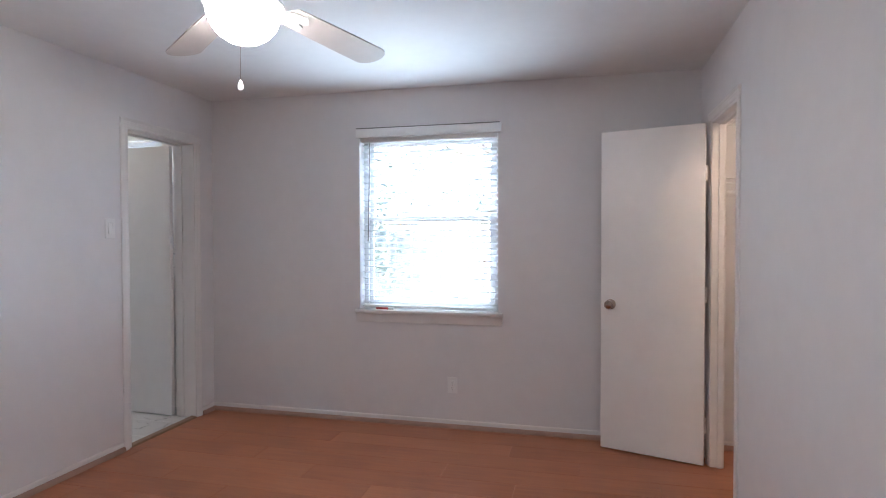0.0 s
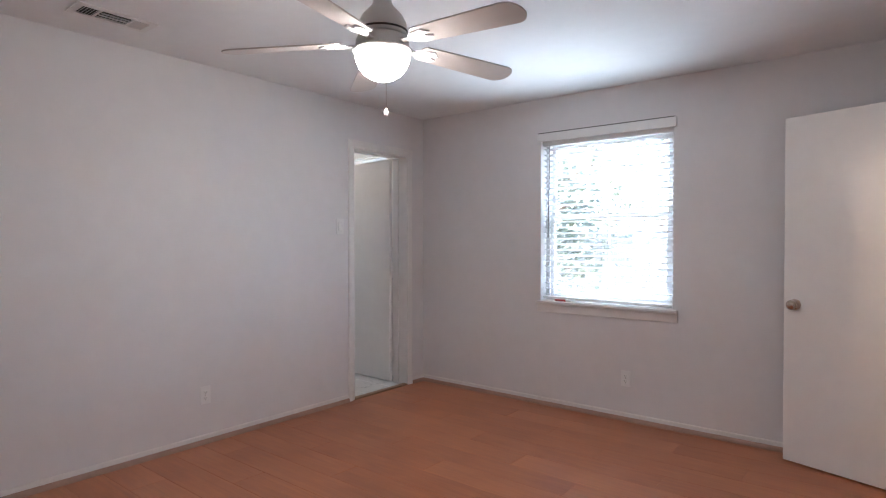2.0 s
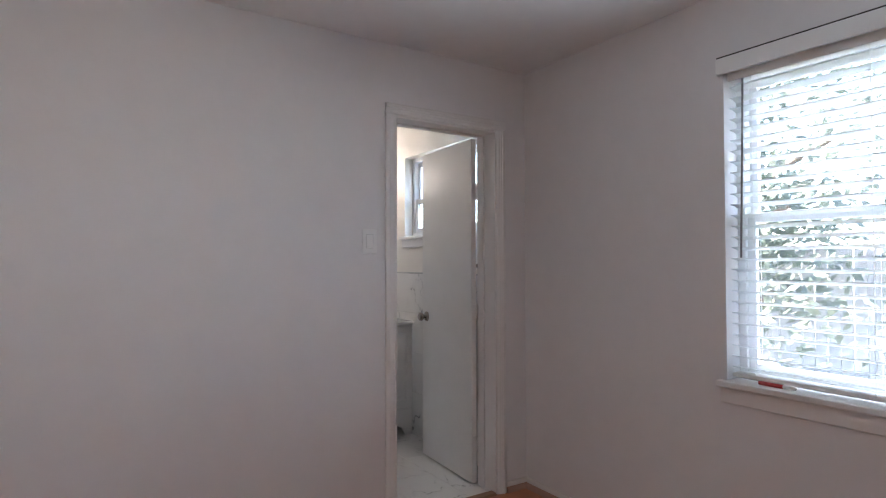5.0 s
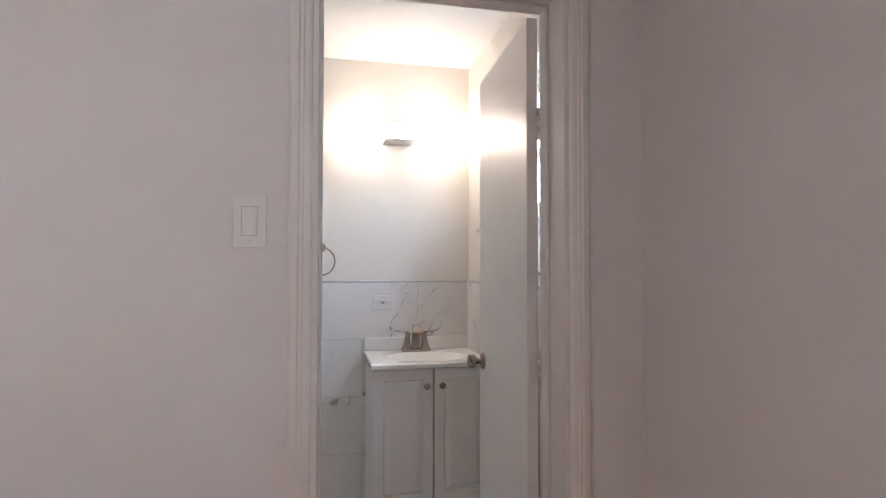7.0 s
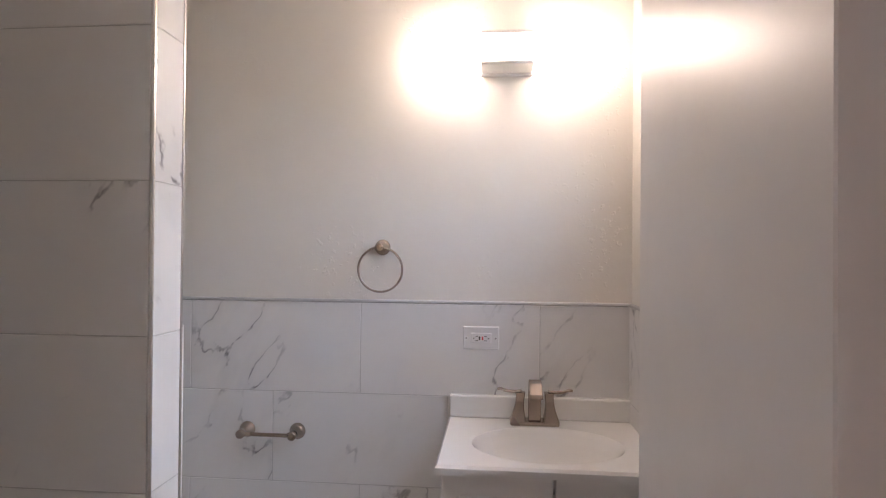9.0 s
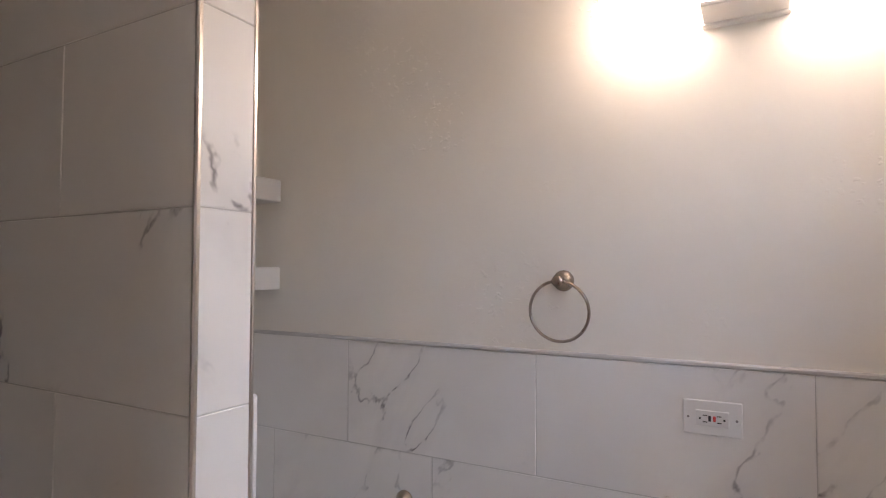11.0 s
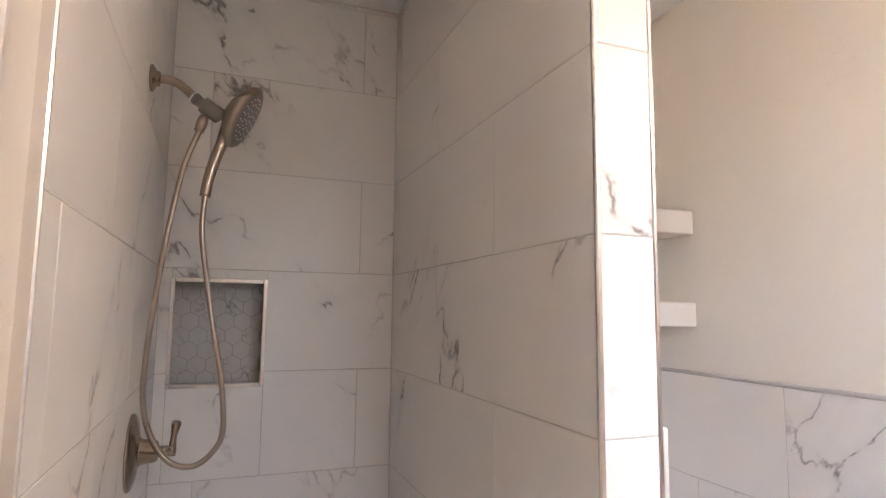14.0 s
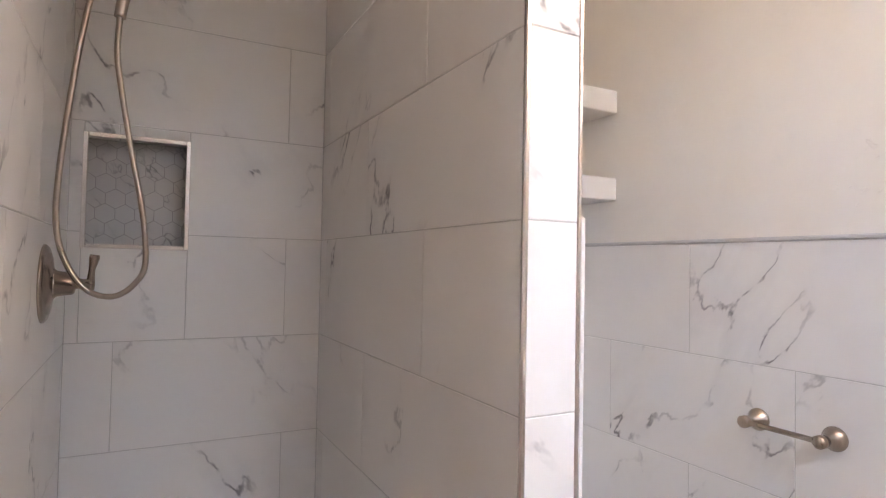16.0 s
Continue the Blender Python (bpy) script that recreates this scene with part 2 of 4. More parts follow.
GRASS = material("dry_lawn", (0.17, 0.165, 0.12), 0.9, spread=0.3, grain=6)
FENCE = material("weathered_fence", (0.27, 0.255, 0.245), 0.85, spread=0.2, grain=14)
BARK = material("bark", (0.16, 0.12, 0.09), 0.9, spread=0.25, grain=10)
LEAF = translucent("leaf", (0.12, 0.135, 0.105), 0.5)
SIDING = material("house_siding", (0.6, 0.58, 0.55), 0.7, spread=0.06)


# ---- building helpers ----
def box(bm, x0, x1, y0, y1, z0, z1, bevel=0.0, seg=1):
    """A box from its limits, joined to bm."""
    tmp = bmesh.new()
    bmesh.ops.create_cube(tmp, size=1)
    for v in tmp.verts:
        v.co = Vector(((x0 + x1) / 2 + v.co.x * (x1 - x0), (y0 + y1) / 2 + v.co.y * (y1 - y0), (z0 + z1) / 2 + v.co.z * (z1 - z0)))
    if bevel:
        bmesh.ops.bevel(tmp, geom=tmp.edges[:], offset=bevel, segments=seg, profile=0.5, affect='EDGES')
    me = bpy.data.meshes.new("piece")
    tmp.to_mesh(me)
    tmp.free()
    bm.from_mesh(me)
    bpy.data.meshes.remove(me)
    return bm


def block(x0, x1, y0, y1, z0, z1, bevel=0.0, seg=1):
    return box(bmesh.new(), x0, x1, y0, y1, z0, z1, bevel, seg)


def boxes(rows, bevel=0.0):
    bm = bmesh.new()
    for r in rows:
        box(bm, *r, bevel)
    return bm


def lathe(bm, profile, m=None, seg=24):
    """A turned body: (radius, height) rows about the z axis of the pose m."""
    m = m or Matrix.Identity(4)
    rings = []
    for r, h in profile:
        if r < 1e-5:
            rings.append([bm.verts.new(m @ Vector((0, 0, h)))])
        else:
            rings.append([bm.verts.new(m @ Vector((r * math.cos(2 * math.pi * i / seg), r * math.sin(2 * math.pi * i / seg), h))) for i in range(seg)])
    for a, c in zip(rings, rings[1:]):
        for i in range(seg):
            j = (i + 1) % seg
            q = [a[i % len(a)], a[j % len(a)], c[j % len(c)], c[i % len(c)]]
            q = list(dict.fromkeys(q))
            if len(q) > 2:
                f = bm.faces.new(q)
                f.smooth = True
    for ring, flip in ((rings[0], True), (rings[-1], False)):
        if len(ring) > 2:
            bm.faces.new(ring[::-1] if flip else ring)
    return bm


def sweep(bm, path, radius, seg=10, closed=False, ribs=0.0):
    """A round bar along a line of points; ribs swells every second ring."""
    pts = [Vector(p) for p in path]
    n, rings, side = len(pts), [], None
    for i, p in enumerate(pts):
        a = pts[i - 1] if (i or closed) else p
        c = pts[(i + 1) % n] if (i < n - 1 or closed) else p
        d = (c - a).normalized()
        if side is None:
            side = d.orthogonal().normalized()
        side = (side - d * side.dot(d)).normalized()
        up = d.cross(side)
        r = radius[i] if isinstance(radius, (list, tuple)) else radius
        r *= 1 + (ribs if i % 2 else 0)
        rings.append([bm.verts.new(p + r * (side * math.cos(2 * math.pi * k / seg) + up * math.sin(2 * math.pi * k / seg))) for k in range(seg)])
    for i in range(n if closed else n - 1):
        a, c = rings[i], rings[(i + 1) % n]
        for k in range(seg):
            f = bm.faces.new((a[k], a[(k + 1) % seg], c[(k + 1) % seg], c[k]))
            f.smooth = True
    if not closed:
        bm.faces.new(rings[0][::-1]), bm.faces.new(rings[-1])
    return bm


def spline(points, steps=12):
    """A smooth line through points."""
    p = [Vector(q) for q in points]
    p = [2 * p[0] - p[1]] + p + [2 * p[-1] - p[-2]]
    out = []
    for i in range(1, len(p) - 2):
        for k in range(steps):
            t = k / steps
            a, b, c, d = p[i - 1:i + 3]
            out.append(0.5 * (2 * b + (c - a) * t + (2 * a - 5 * b + 4 * c - d) * t * t + (3 * b - a - 3 * c + d) * t ** 3))
    return out + [p[-2]]


def extrude(bm, outline, axis, a, c):
    """A prism: outline in the two other axes (in xyz order), from a to c along axis."""
    def put(u, v, w):
        return {'x': (w, u, v), 'y': (u, w, v), 'z': (u, v, w)}[axis]
    lo = [bm.verts.new(put(u, v, a)) for u, v in outline]
    hi = [bm.verts.new(put(u, v, c)) for u, v in outline]
    n = len(outline)
    for i in range(n):
        bm.faces.new((lo[i], lo[(i + 1) % n], hi[(i + 1) % n], hi[i]))
    bm.faces.new(lo[::-1]), bm.faces.new(hi)
    return bm


def part(name, bm, mat, parent=None, label=""):
    """Links a bmesh as one mesh object, under a thing or a part."""
    bmesh.ops.recalc_face_normals(bm, faces=bm.faces[:])
    me = bpy.data.meshes.new(name)
    bm.to_mesh(me)
    bm.free()
    me.materials.append(mat)
    ob = new(name, me)
    ob.parent = parent
    return tagged(ob, label)


def thing(name, m, label, category, group=""):
    """An empty at a thing's base, for its parts."""
    return_ob = new(name)
    return_ob.matrix_basis = m
    return_ob.empty_display_size = 0.1
    return tagged(return_ob, label, category, group)


def setting(name, bm, mat, label="", category=""):
    return tagged(part(name, bm, mat), label or name.replace("_", " "), category or name.split("_")[0], kind="structure")


# ---- the plan ----
CEIL = 2.44
WX, WXB = -2.91, -3.075          # wall between bedroom and bathroom: its two faces
NY, NYB = 4.10, 4.070            # window wall: bedroom face, bathroom face
EX = 0.676                       # closet wall
VX = -4.623                      # vanity wall
SY = 1.854                       # shower's back wall
NX0, NX1, NZ0, NZ1 = -3.380, -3.115, 1.190, 1.505    # niche in the shower wall
PX0, PX1, PY = -3.778, -3.890, 2.971   # shower partition: two faces and its free end
AY = 2.089                        # wall behind the shelves
DY0, DY1, BH, DH = 3.224, 3.888, 2.078, 2.045    # bathroom doorway: its sides and head; the closet's head
CY0, CY1 = 3.185, 3.782          # closet doorway
BX0, BX1, BZ0, BZ1 = -1.665, -0.635, 0.83, 2.115   # bedroom window
TX0, TX1, TZ0, TZ1 = -4.318, -3.348, 1.52, 2.15       # bathroom window
SHOWER_END = 3.050              # where the shower's side tile stops short of the doorway
ROW, TOP = 0.303, 1.232          # tile course, and the top of the dado

setting("floor_1", block(WX - 0.06, 1.4, -1.2, NY, -0.12, -0.008), SUBFLOOR, "reddish laminate floor of the bedroom", "floor")
setting("floor_2", block(VX - 0.1, WX - 0.06, 1.6, NYB, -0.12, -0.0015), GROUT, "white marble tile floor of the bathroom", "floor")
setting("ceiling_1", block(WX, 1.4, -1.2, NY, CEIL, CEIL + 0.1), CEILING, "white textured bedroom ceiling", "ceiling")
setting("ceiling_2", block(VX - 0.1, WXB, 1.6, NYB, CEIL, CEIL + 0.1), CEILING, "white bathroom ceiling", "ceiling")
setting("wall_north", boxes([(WX, BX0, NY, NY + 0.16, 0, CEIL), (BX1, 1.5, NY, NY + 0.16, 0, CEIL), (BX0, BX1, NY, NY + 0.16, 0, BZ0), (BX0, BX1, NY, NY + 0.16, BZ1, CEIL)]), PAINT,
        "off-white painted bedroom wall with a window", "wall")
setting("wall_west", boxes([(WXB + 0.002, WX, -1.2, DY0, 0, CEIL), (WXB + 0.002, WX, DY1, NY + 0.16, 0, CEIL), (WXB + 0.002, WX, DY0, DY1, BH, CEIL)]), PAINT,
        "off-white painted bedroom wall with the bathroom doorway", "wall")
setting("wall_east", boxes([(EX, EX + 0.075, 1.15, CY0, 0, CEIL), (EX, EX + 0.075, CY1, NY, 0, CEIL), (EX, EX + 0.075, CY0, CY1, DH, CEIL)]), PAINT,
        "off-white painted bedroom wall with the closet doorway", "wall")
setting("wall_nook", block(EX + 0.075, 1.4, 1.15, 1.25, 0, CEIL), PAINT, "plain painted wall", "wall")
setting("wall_nook_east", block(1.4, 1.5, -1.2, 1.25, 0, CEIL), PAINT, "plain painted wall", "wall")
setting("wall_south", block(WX, 1.5, -1.3, -1.2, 0, CEIL), PAINT, "plain painted wall", "wall")
setting("wall_closet_east", block(1.4, 1.5, 1.25, NY, 0, CEIL), PAINT, "plain painted closet wall", "wall")
setting("wall_bath_west", block(VX - 0.12, VX, 1.6, NYB + 0.14, 0, CEIL), BATH_PAINT, "cream painted bathroom wall above a tile dado", "wall")
setting("wall_bath_north", boxes([(VX, TX0, NYB, NYB + 0.14, 0, CEIL), (TX1, WXB, NYB, NYB + 0.14, 0, CEIL), (TX0, TX1, NYB, NYB + 0.14, 0, TZ0), (TX0, TX1, NYB, NYB + 0.14, TZ1, CEIL)]), BATH_PAINT,
        "cream painted bathroom wall with a window", "wall")
setting("wall_bath_east", boxes([(WXB - 0.004, WXB + 0.002, DY1, NYB, 0, CEIL), (WXB - 0.004, WXB + 0.002, DY0, DY1, BH, CEIL), (WXB - 0.004, WXB + 0.002, SHOWER_END + 0.0045, DY0, 0, CEIL)]), BATH_PAINT, "cream painted bathroom wall beside the doorway", "wall")
setting("wall_alcove", block(VX, PX1 + 0.01, AY - 0.1, AY, 0, CEIL), BATH_PAINT, "cream painted wall behind floating shelves", "wall")
setting("wall_shower_back", boxes([(PX1, NX0, SY - 0.12, SY - 0.0015, 0, CEIL), (NX1, WXB, SY - 0.12, SY - 0.0015, 0, CEIL), (NX0, NX1, SY - 0.12, SY - 0.0015, 0, NZ0),
                                   (NX0, NX1, SY - 0.12, SY - 0.0015, NZ1, CEIL), (NX0, NX1, SY - 0.12, SY - 0.10, NZ0, NZ1)]), GROUT, "shower wall clad in white marble tile with a niche", "wall")
setting("wall_shower_side", block(WXB - 0.0065, WXB + 0.0018, SY - 0.05, SHOWER_END, 0, CEIL), GROUT, "shower wall clad in white marble tile", "wall")
setting("wall_partition", block(PX1 + 0.008, PX0 - 0.0015, SY - 0.05, PY - 0.0015, 0, CEIL), GROUT, "marble tiled partition beside the shower", "wall")


# ---- skirting ----
def skirting_run(name, axis, at, a, c, sign):
    """Low white skirting with a rounded top."""
    prof = [(0, 0), (0.009, 0), (0.009, 0.050), (0.007, 0.056), (0.003, 0.058), (0, 0.058)]
    # added quarter-round that paints the shade along the white skirting's foot
    quarter = [(0.0092, 0.0)] + [(0.0092 + 0.015 * math.cos(q), 0.030 * math.sin(q)) for q in [math.pi / 2 * k / 6 for k in range(7)]]
    base = setting(name, extrude(bmesh.new(), [(at + sign * u, v) for u, v in prof], axis, a, c), TRIM, "low white painted skirting along the wall", "baseboard")
    part("shoe_moulding", extrude(bmesh.new(), [(at + sign * u, v) for u, v in quarter], axis, a, c), FOOT_SHADE, base, "reddish brown strip painting the floor-tinted shade on the skirting")
    return base


skirting_run("baseboard_north", 'x', NY, WX + 0.016, EX - 0.016, -1)
skirting_run("baseboard_west", 'y', WX, -1.2, DY0 - 0.057, 1)
skirting_run("baseboard_west_short", 'y', WX, DY1 + 0.057, NY, 1)
skirting_run("baseboard_east", 'y', EX, 1.15, CY0 - 0.06, -1)
skirting_run("baseboard_closet", 'x', NY, EX + 0.075, 1.4, -1)


# ---- door frames ----
def casing_profile(w):
    return [(0, 0), (w, 0), (w, 0.009), (w - 0.006, 0.013), (w * 0.62, 0.016), (w * 0.55, 0.0125), (w * 0.42, 0.0125), (w * 0.36, 0.010), (0.010, 0.0085), (0.004, 0.006), (0, 0.003)]


def casing(parent, face, sign, y0, y1, h, w):
    """Moulded boards round a doorway in a wall across x; sign is the side they stand on."""
    for nm, edge, dirn in (("casing_board", y0, -1), ("casing_board", y1, 1)):
        bm = bmesh.new()
        extrude(bm, [(face + sign * d, edge + dirn * u) for u, d in casing_profile(w)], 'z', 0, h - 0.0005)
        part(nm, bm, TRIM, parent)
    bm = bmesh.new()
    extrude(bm, [(face + sign * d, h + u) for u, d in casing_profile(w)], 'y', y0 - w, y1 + w)
    part("head_board", bm, TRIM, parent)


def doorway(name, xa, xb, y0, y1, h, w, label, stop_x, both):
    """Jambs, stop and casings of a doorway between the faces xa < xb."""
    top = setting(name, boxes([(xa - 0.001, xb + 0.001, y0 - 0.0005, y0 + 0.014, 0, h), (xa - 0.001, xb + 0.001, y1 - 0.014, y1 + 0.0005, 0, h), (xa - 0.001, xb + 0.001, y0 + 0.014, y1 - 0.014, h - 0.014, h + 0.0005)], 0.0012), TRIM, label, "door frame")
    part("door_stop", boxes([(stop_x - 0.016, stop_x + 0.016, y0 + 0.014, y0 + 0.025, 0, h - 0.014), (stop_x - 0.016, stop_x + 0.016, y1 - 0.025, y1 - 0.014, 0, h - 0.014),
                             (stop_x - 0.016, stop_x + 0.016, y0 + 0.025, y1 - 0.025, h - 0.025, h - 0.014)], 0.002), TRIM, top)
    for face, sign in both:
        casing(top, face, sign, y0, y1, h, w)
    return top


bath_frame = doorway("door_frame_1", WXB - 0.004, WX, DY0, DY1, BH, 0.055, "white painted frame of the bathroom doorway", WXB + 0.052, ((WX, 1), (WXB - 0.004, -1)))
closet_frame = doorway("door_frame_2", EX, EX + 0.075, CY0, CY1, DH, 0.052, "white painted frame of the closet doorway", EX + 0.052, ((EX, -1),))
part("strike_plate", boxes([(EX + 0.005, EX + 0.03, CY0 + 0.0142, CY0 + 0.0165, z - 0.03, z + 0.03) for z in (0.93, 1.52)], 0.001), BRONZE, closet_frame, "dark worn metal strike plates")
part("threshold", extrude(bmesh.new(), [(WX + 0.012, 0.0), (WX + 0.002, 0.010), (WX - 0.037, 0.012), (WX - 0.052, 0.0)], 'y', DY0 + 0.014, DY1 - 0.014), THRESHOLD, bath_frame, "dark wooden threshold strip")


def knob(parent, x, y, z, way):
    """A round door knob with its rose; way is the turn in degrees about z of its axis."""
    m = pose(x, y, z, 0, 0, way) @ pose(0, 0, 0, 0, 90, 0)
    k = part("knob", lathe(bmesh.new(), [(0.011, 0.0), (0.011, 0.022), (0.015, 0.028), (0.025, 0.034), (0.0285, 0.044), (0.027, 0.054), (0.020, 0.060), (0.008, 0.0625), (0, 0.063)], m), NICKEL, parent, "brushed nickel knob")
    part("rose", lathe(bmesh.new(), [(0.033, 0.0), (0.033, 0.003), (0.029, 0.008), (0.018, 0.012), (0.012, 0.013)], m), NICKEL, k)


def door(name, m, width, label, handed, latch=0.937, tall=2.030):
    """A flush slab door; its hinge line is the z axis, the slab runs along +x and lies at y 0 to handed * 0.035."""
    d = tagged(thing(name, m, label, "door"), kind="structure")
    lo, hi = sorted((0.002 * handed, 0.036 * handed))
    part("slab", block(0.004, width, lo, hi, 0.012, tall, 0.0018), DOOR, d)
    knob(d, width - 0.062, hi, latch, 90)
    knob(d, width - 0.062, lo, latch, -90)
    part("latch_plate", block(width - 0.0005, width + 0.0012, (lo + hi) / 2 - 0.012, (lo + hi) / 2 + 0.012, latch - 0.03, latch + 0.03), NICKEL, d)
    for z in (0.24, 1.02, 1.74):
        bm = block(0.0035 - 0.0022, 0.0045, lo + 0.003, hi - 0.004, z - 0.044, z + 0.044, 0.0004)
        for k in range(5):
            lathe(bm, [(0.0055, z - 0.044 + k * 0.0176), (0.0055, z - 0.044 + k * 0.0176 + 0.0168)], pose(0, 0, 0), 10)
        lathe(bm, [(0.0, z - 0.05), (0.0045, z - 0.047), (0.0045, z + 0.047), (0.0, z + 0.05)], pose(0, 0, 0), 10)
        box(bm, -0.0015, 0.0012, -0.038 * handed if handed > 0 else 0.0, 0.0 if handed > 0 else 0.038, z - 0.044, z + 0.044, 0.0004)
        hinge = part("hinge", bm, TRIM, d, "hinge painted over in white")
        part("screw", boxes([(-0.0022, -0.0014, (-0.026 if handed > 0 else 0.022), (-0.022 if handed > 0 else 0.026), z + s - 0.002, z + s + 0.002) for s in (-0.028, 0, 0.028)]), DARK, hinge)
    return d


BATH_SWING, CLOSET_SWING = 176.5, 162.0
door("door_1", pose(WXB - 0.010, DY1 - 0.015, 0, 0, 0, BATH_SWING), 0.635, "white flush bathroom door standing open", 1, 0.952, 2.058)
door("door_2", pose(EX - 0.025, CY1 - 0.004, 0, 0, 0, CLOSET_SWING), 0.615, "white flush closet door standing open", 1)


# ---- bedroom window, blind, sill ----
def window(name, x0, x1, y, z0, z1, label, rail, panes, depth=0.16):
    """A vinyl single-hung window set deep in its opening."""
    w = tagged(thing(name, pose(0, 0, 0), label, "window"), kind="structure")
    ya, yb = y + depth - 0.07, y + depth - 0.01
    part("window_frame", boxes([(x0, x0 + 0.035, ya, yb, z0, z1), (x1 - 0.035, x1, ya, yb, z0, z1), (x0 + 0.035, x1 - 0.035, ya, yb, z0, z0 + 0.03), (x0 + 0.035, x1 - 0.035, ya, yb, z1 - 0.035, z1)], 0.003), VINYL, w)
    for a, b_, yo in ((z0 + 0.03, rail + 0.02, 0.010), (rail - 0.02, z1 - 0.035, 0.034)):
        s = part("sash", boxes([(x0 + 0.037, x0 + 0.072, ya + yo, ya + yo + 0.022, a, b_), (x1 - 0.072, x1 - 0.037, ya + yo, ya + yo + 0.022, a, b_),
                                (x0 + 0.072, x1 - 0.072, ya + yo, ya + yo + 0.022, a, a + 0.038), (x0 + 0.072, x1 - 0.072, ya + yo, ya + yo + 0.022, b_ - 0.038, b_)], 0.002), VINYL, w)
        p = part("pane", block(x0 + 0.070, x1 - 0.070, ya + yo + 0.009, ya + yo + 0.013, a + 0.036, b_ - 0.036), panes, s, "clear glass pane")
        p.visible_shadow = False
    return w


win_1 = window("window_1", BX0, BX1, NY, BZ0 + 0.002, BZ1, "white vinyl single-hung window", 1.50, CLEAR)
part("window_sill", block(BX0 - 0.032, BX1 + 0.034, NY - 0.035, NY + 0.09, BZ0 - 0.022, BZ0 + 0.003, 0.005, 2), TRIM, win_1)
part("apron", block(BX0 - 0.022, BX1 + 0.034, NY - 0.014, NY + 0.001, BZ0 - 0.088, BZ0 - 0.0225, 0.003), TRIM, win_1)

blind = thing("window_blind", pose((BX0 + BX1) / 2, NY + 0.045, BZ0), "white faux-wood venetian blind lowered with open slats", "blind")
bw = (BX1 - BX0) / 2 - 0.006
part("headrail", block(-bw, bw, -0.028, 0.028, 1.235, 1.283, 0.003), WHITE_PLASTIC, blind)
part("valance", boxes([(-bw - 0.028, bw + 0.030, -0.066, -0.054, 1.262, 1.330), (-bw - 0.028, -bw - 0.018, -0.054, -0.0455, 1.262, 1.330), (bw + 0.020, bw + 0.030, -0.054, -0.0455, 1.262, 1.330)], 0.003), WHITE_PLASTIC, blind)
part("valance_rod", block(-bw - 0.026, bw + 0.02, -0.062, -0.056, 1.3305, 1.336), DARK, blind, "thin dark strip on the valance")
slat_bm = bmesh.new()
outline = [(-0.025, 0.0), (-0.012, 0.0022), (0.0, 0.003), (0.012, 0.0022), (0.025, 0.0), (0.025, 0.0034), (0.012, 0.0056), (0.0, 0.0064), (-0.012, 0.0056), (-0.025, 0.0034)]
extrude(slat_bm, outline, 'x', -bw + 0.006, bw - 0.006)
first = part("slat", slat_bm, SLAT, blind)
SLATS, PITCH = 27, 0.0443
for k in range(SLATS):
    s = first if k == 0 else first.copy()
    if k:
        scene.collection.objects.link(s)
    s.matrix_basis = pose(0, 0.0, 0.052 + k * PITCH, -12 + random.uniform(-0.8, 0.8), 0, 0)
part("bottom_rail", block(-bw + 0.004, bw - 0.006, -0.026, 0.026, 0.016, 0.034, 0.003), WHITE_PLASTIC, blind).matrix_basis = pose(0, 0, 0, 0, 0.35, 0)
for x in (-bw + 0.10, 0.0, bw - 0.10):
    part("ladder_cord", boxes([(x - 0.001, x + 0.001, y - 0.0006, y + 0.0006, 0.03, 1.24) for y in (-0.0275, 0.0275)]), WHITE_PLASTIC, blind)
wand = part("wand", sweep(bmesh.new(), [(-bw + 0.072, -0.040, 1.23), (-bw + 0.068, -0.044, 0.9), (-bw + 0.060, -0.046, 0.505)], 0.0042, 8), GREY_PLASTIC, blind, "grey tilt wand")

pen = thing("marker_pen", pose(BX0 + 0.17, NY + 0.018, BZ0 + 0.003, 0, 0, -3), "small red and clear marker lying on the window sill", "marker")
part("barrel", sweep(bmesh.new(), [(-0.05, 0, 0.008), (0.045, 0, 0.008)], [0.008, 0.0075], 12), RED, pen)
part("cap", sweep(bmesh.new(), [(0.045, 0, 0.009), (0.085, 0, 0.009), (0.092, 0, 0.009)], [0.009, 0.008, 0.004], 12), WHITE_PLASTIC, pen, "white cap")


# ---- outlets and switch ----
def outlet(m, label):
    o = thing("wall_outlet", m, label, "outlet", "bedroom outlets")
    part("plate", block(-0.0355, 0.0355, -0.0055, 0.0, -0.0575, 0.0575, 0.0025, 2), SWITCH_PLASTIC, o)
    for z in (-0.0195, 0.0195):
        f = part("socket", extrude(bmesh.new(), [(0.0165 * math.cos(a), z + max(-0.0135, min(0.0135, 0.0165 * math.sin(a)))) for a in [2 * math.pi * i / 20 for i in range(20)]], 'y', -0.0085, -0.005), WHITE_PLASTIC, o)
        part("slot", boxes([(-0.0075, -0.0055, -0.0092, -0.0084, z - 0.002, z + 0.007), (0.0055, 0.0075, -0.0092, -0.0084, z - 0.001, z + 0.006), (-0.002, 0.002, -0.0092, -0.0084, z - 0.010, z - 0.006)]), DARK, f)
    part("screw", lathe(bmesh.new(), [(0.003, 0.0), (0.0025, 0.001), (0, 0.0012)], pose(0, -0.0055, 0, 90, 0, 0), 10), NICKEL, o)
    return o


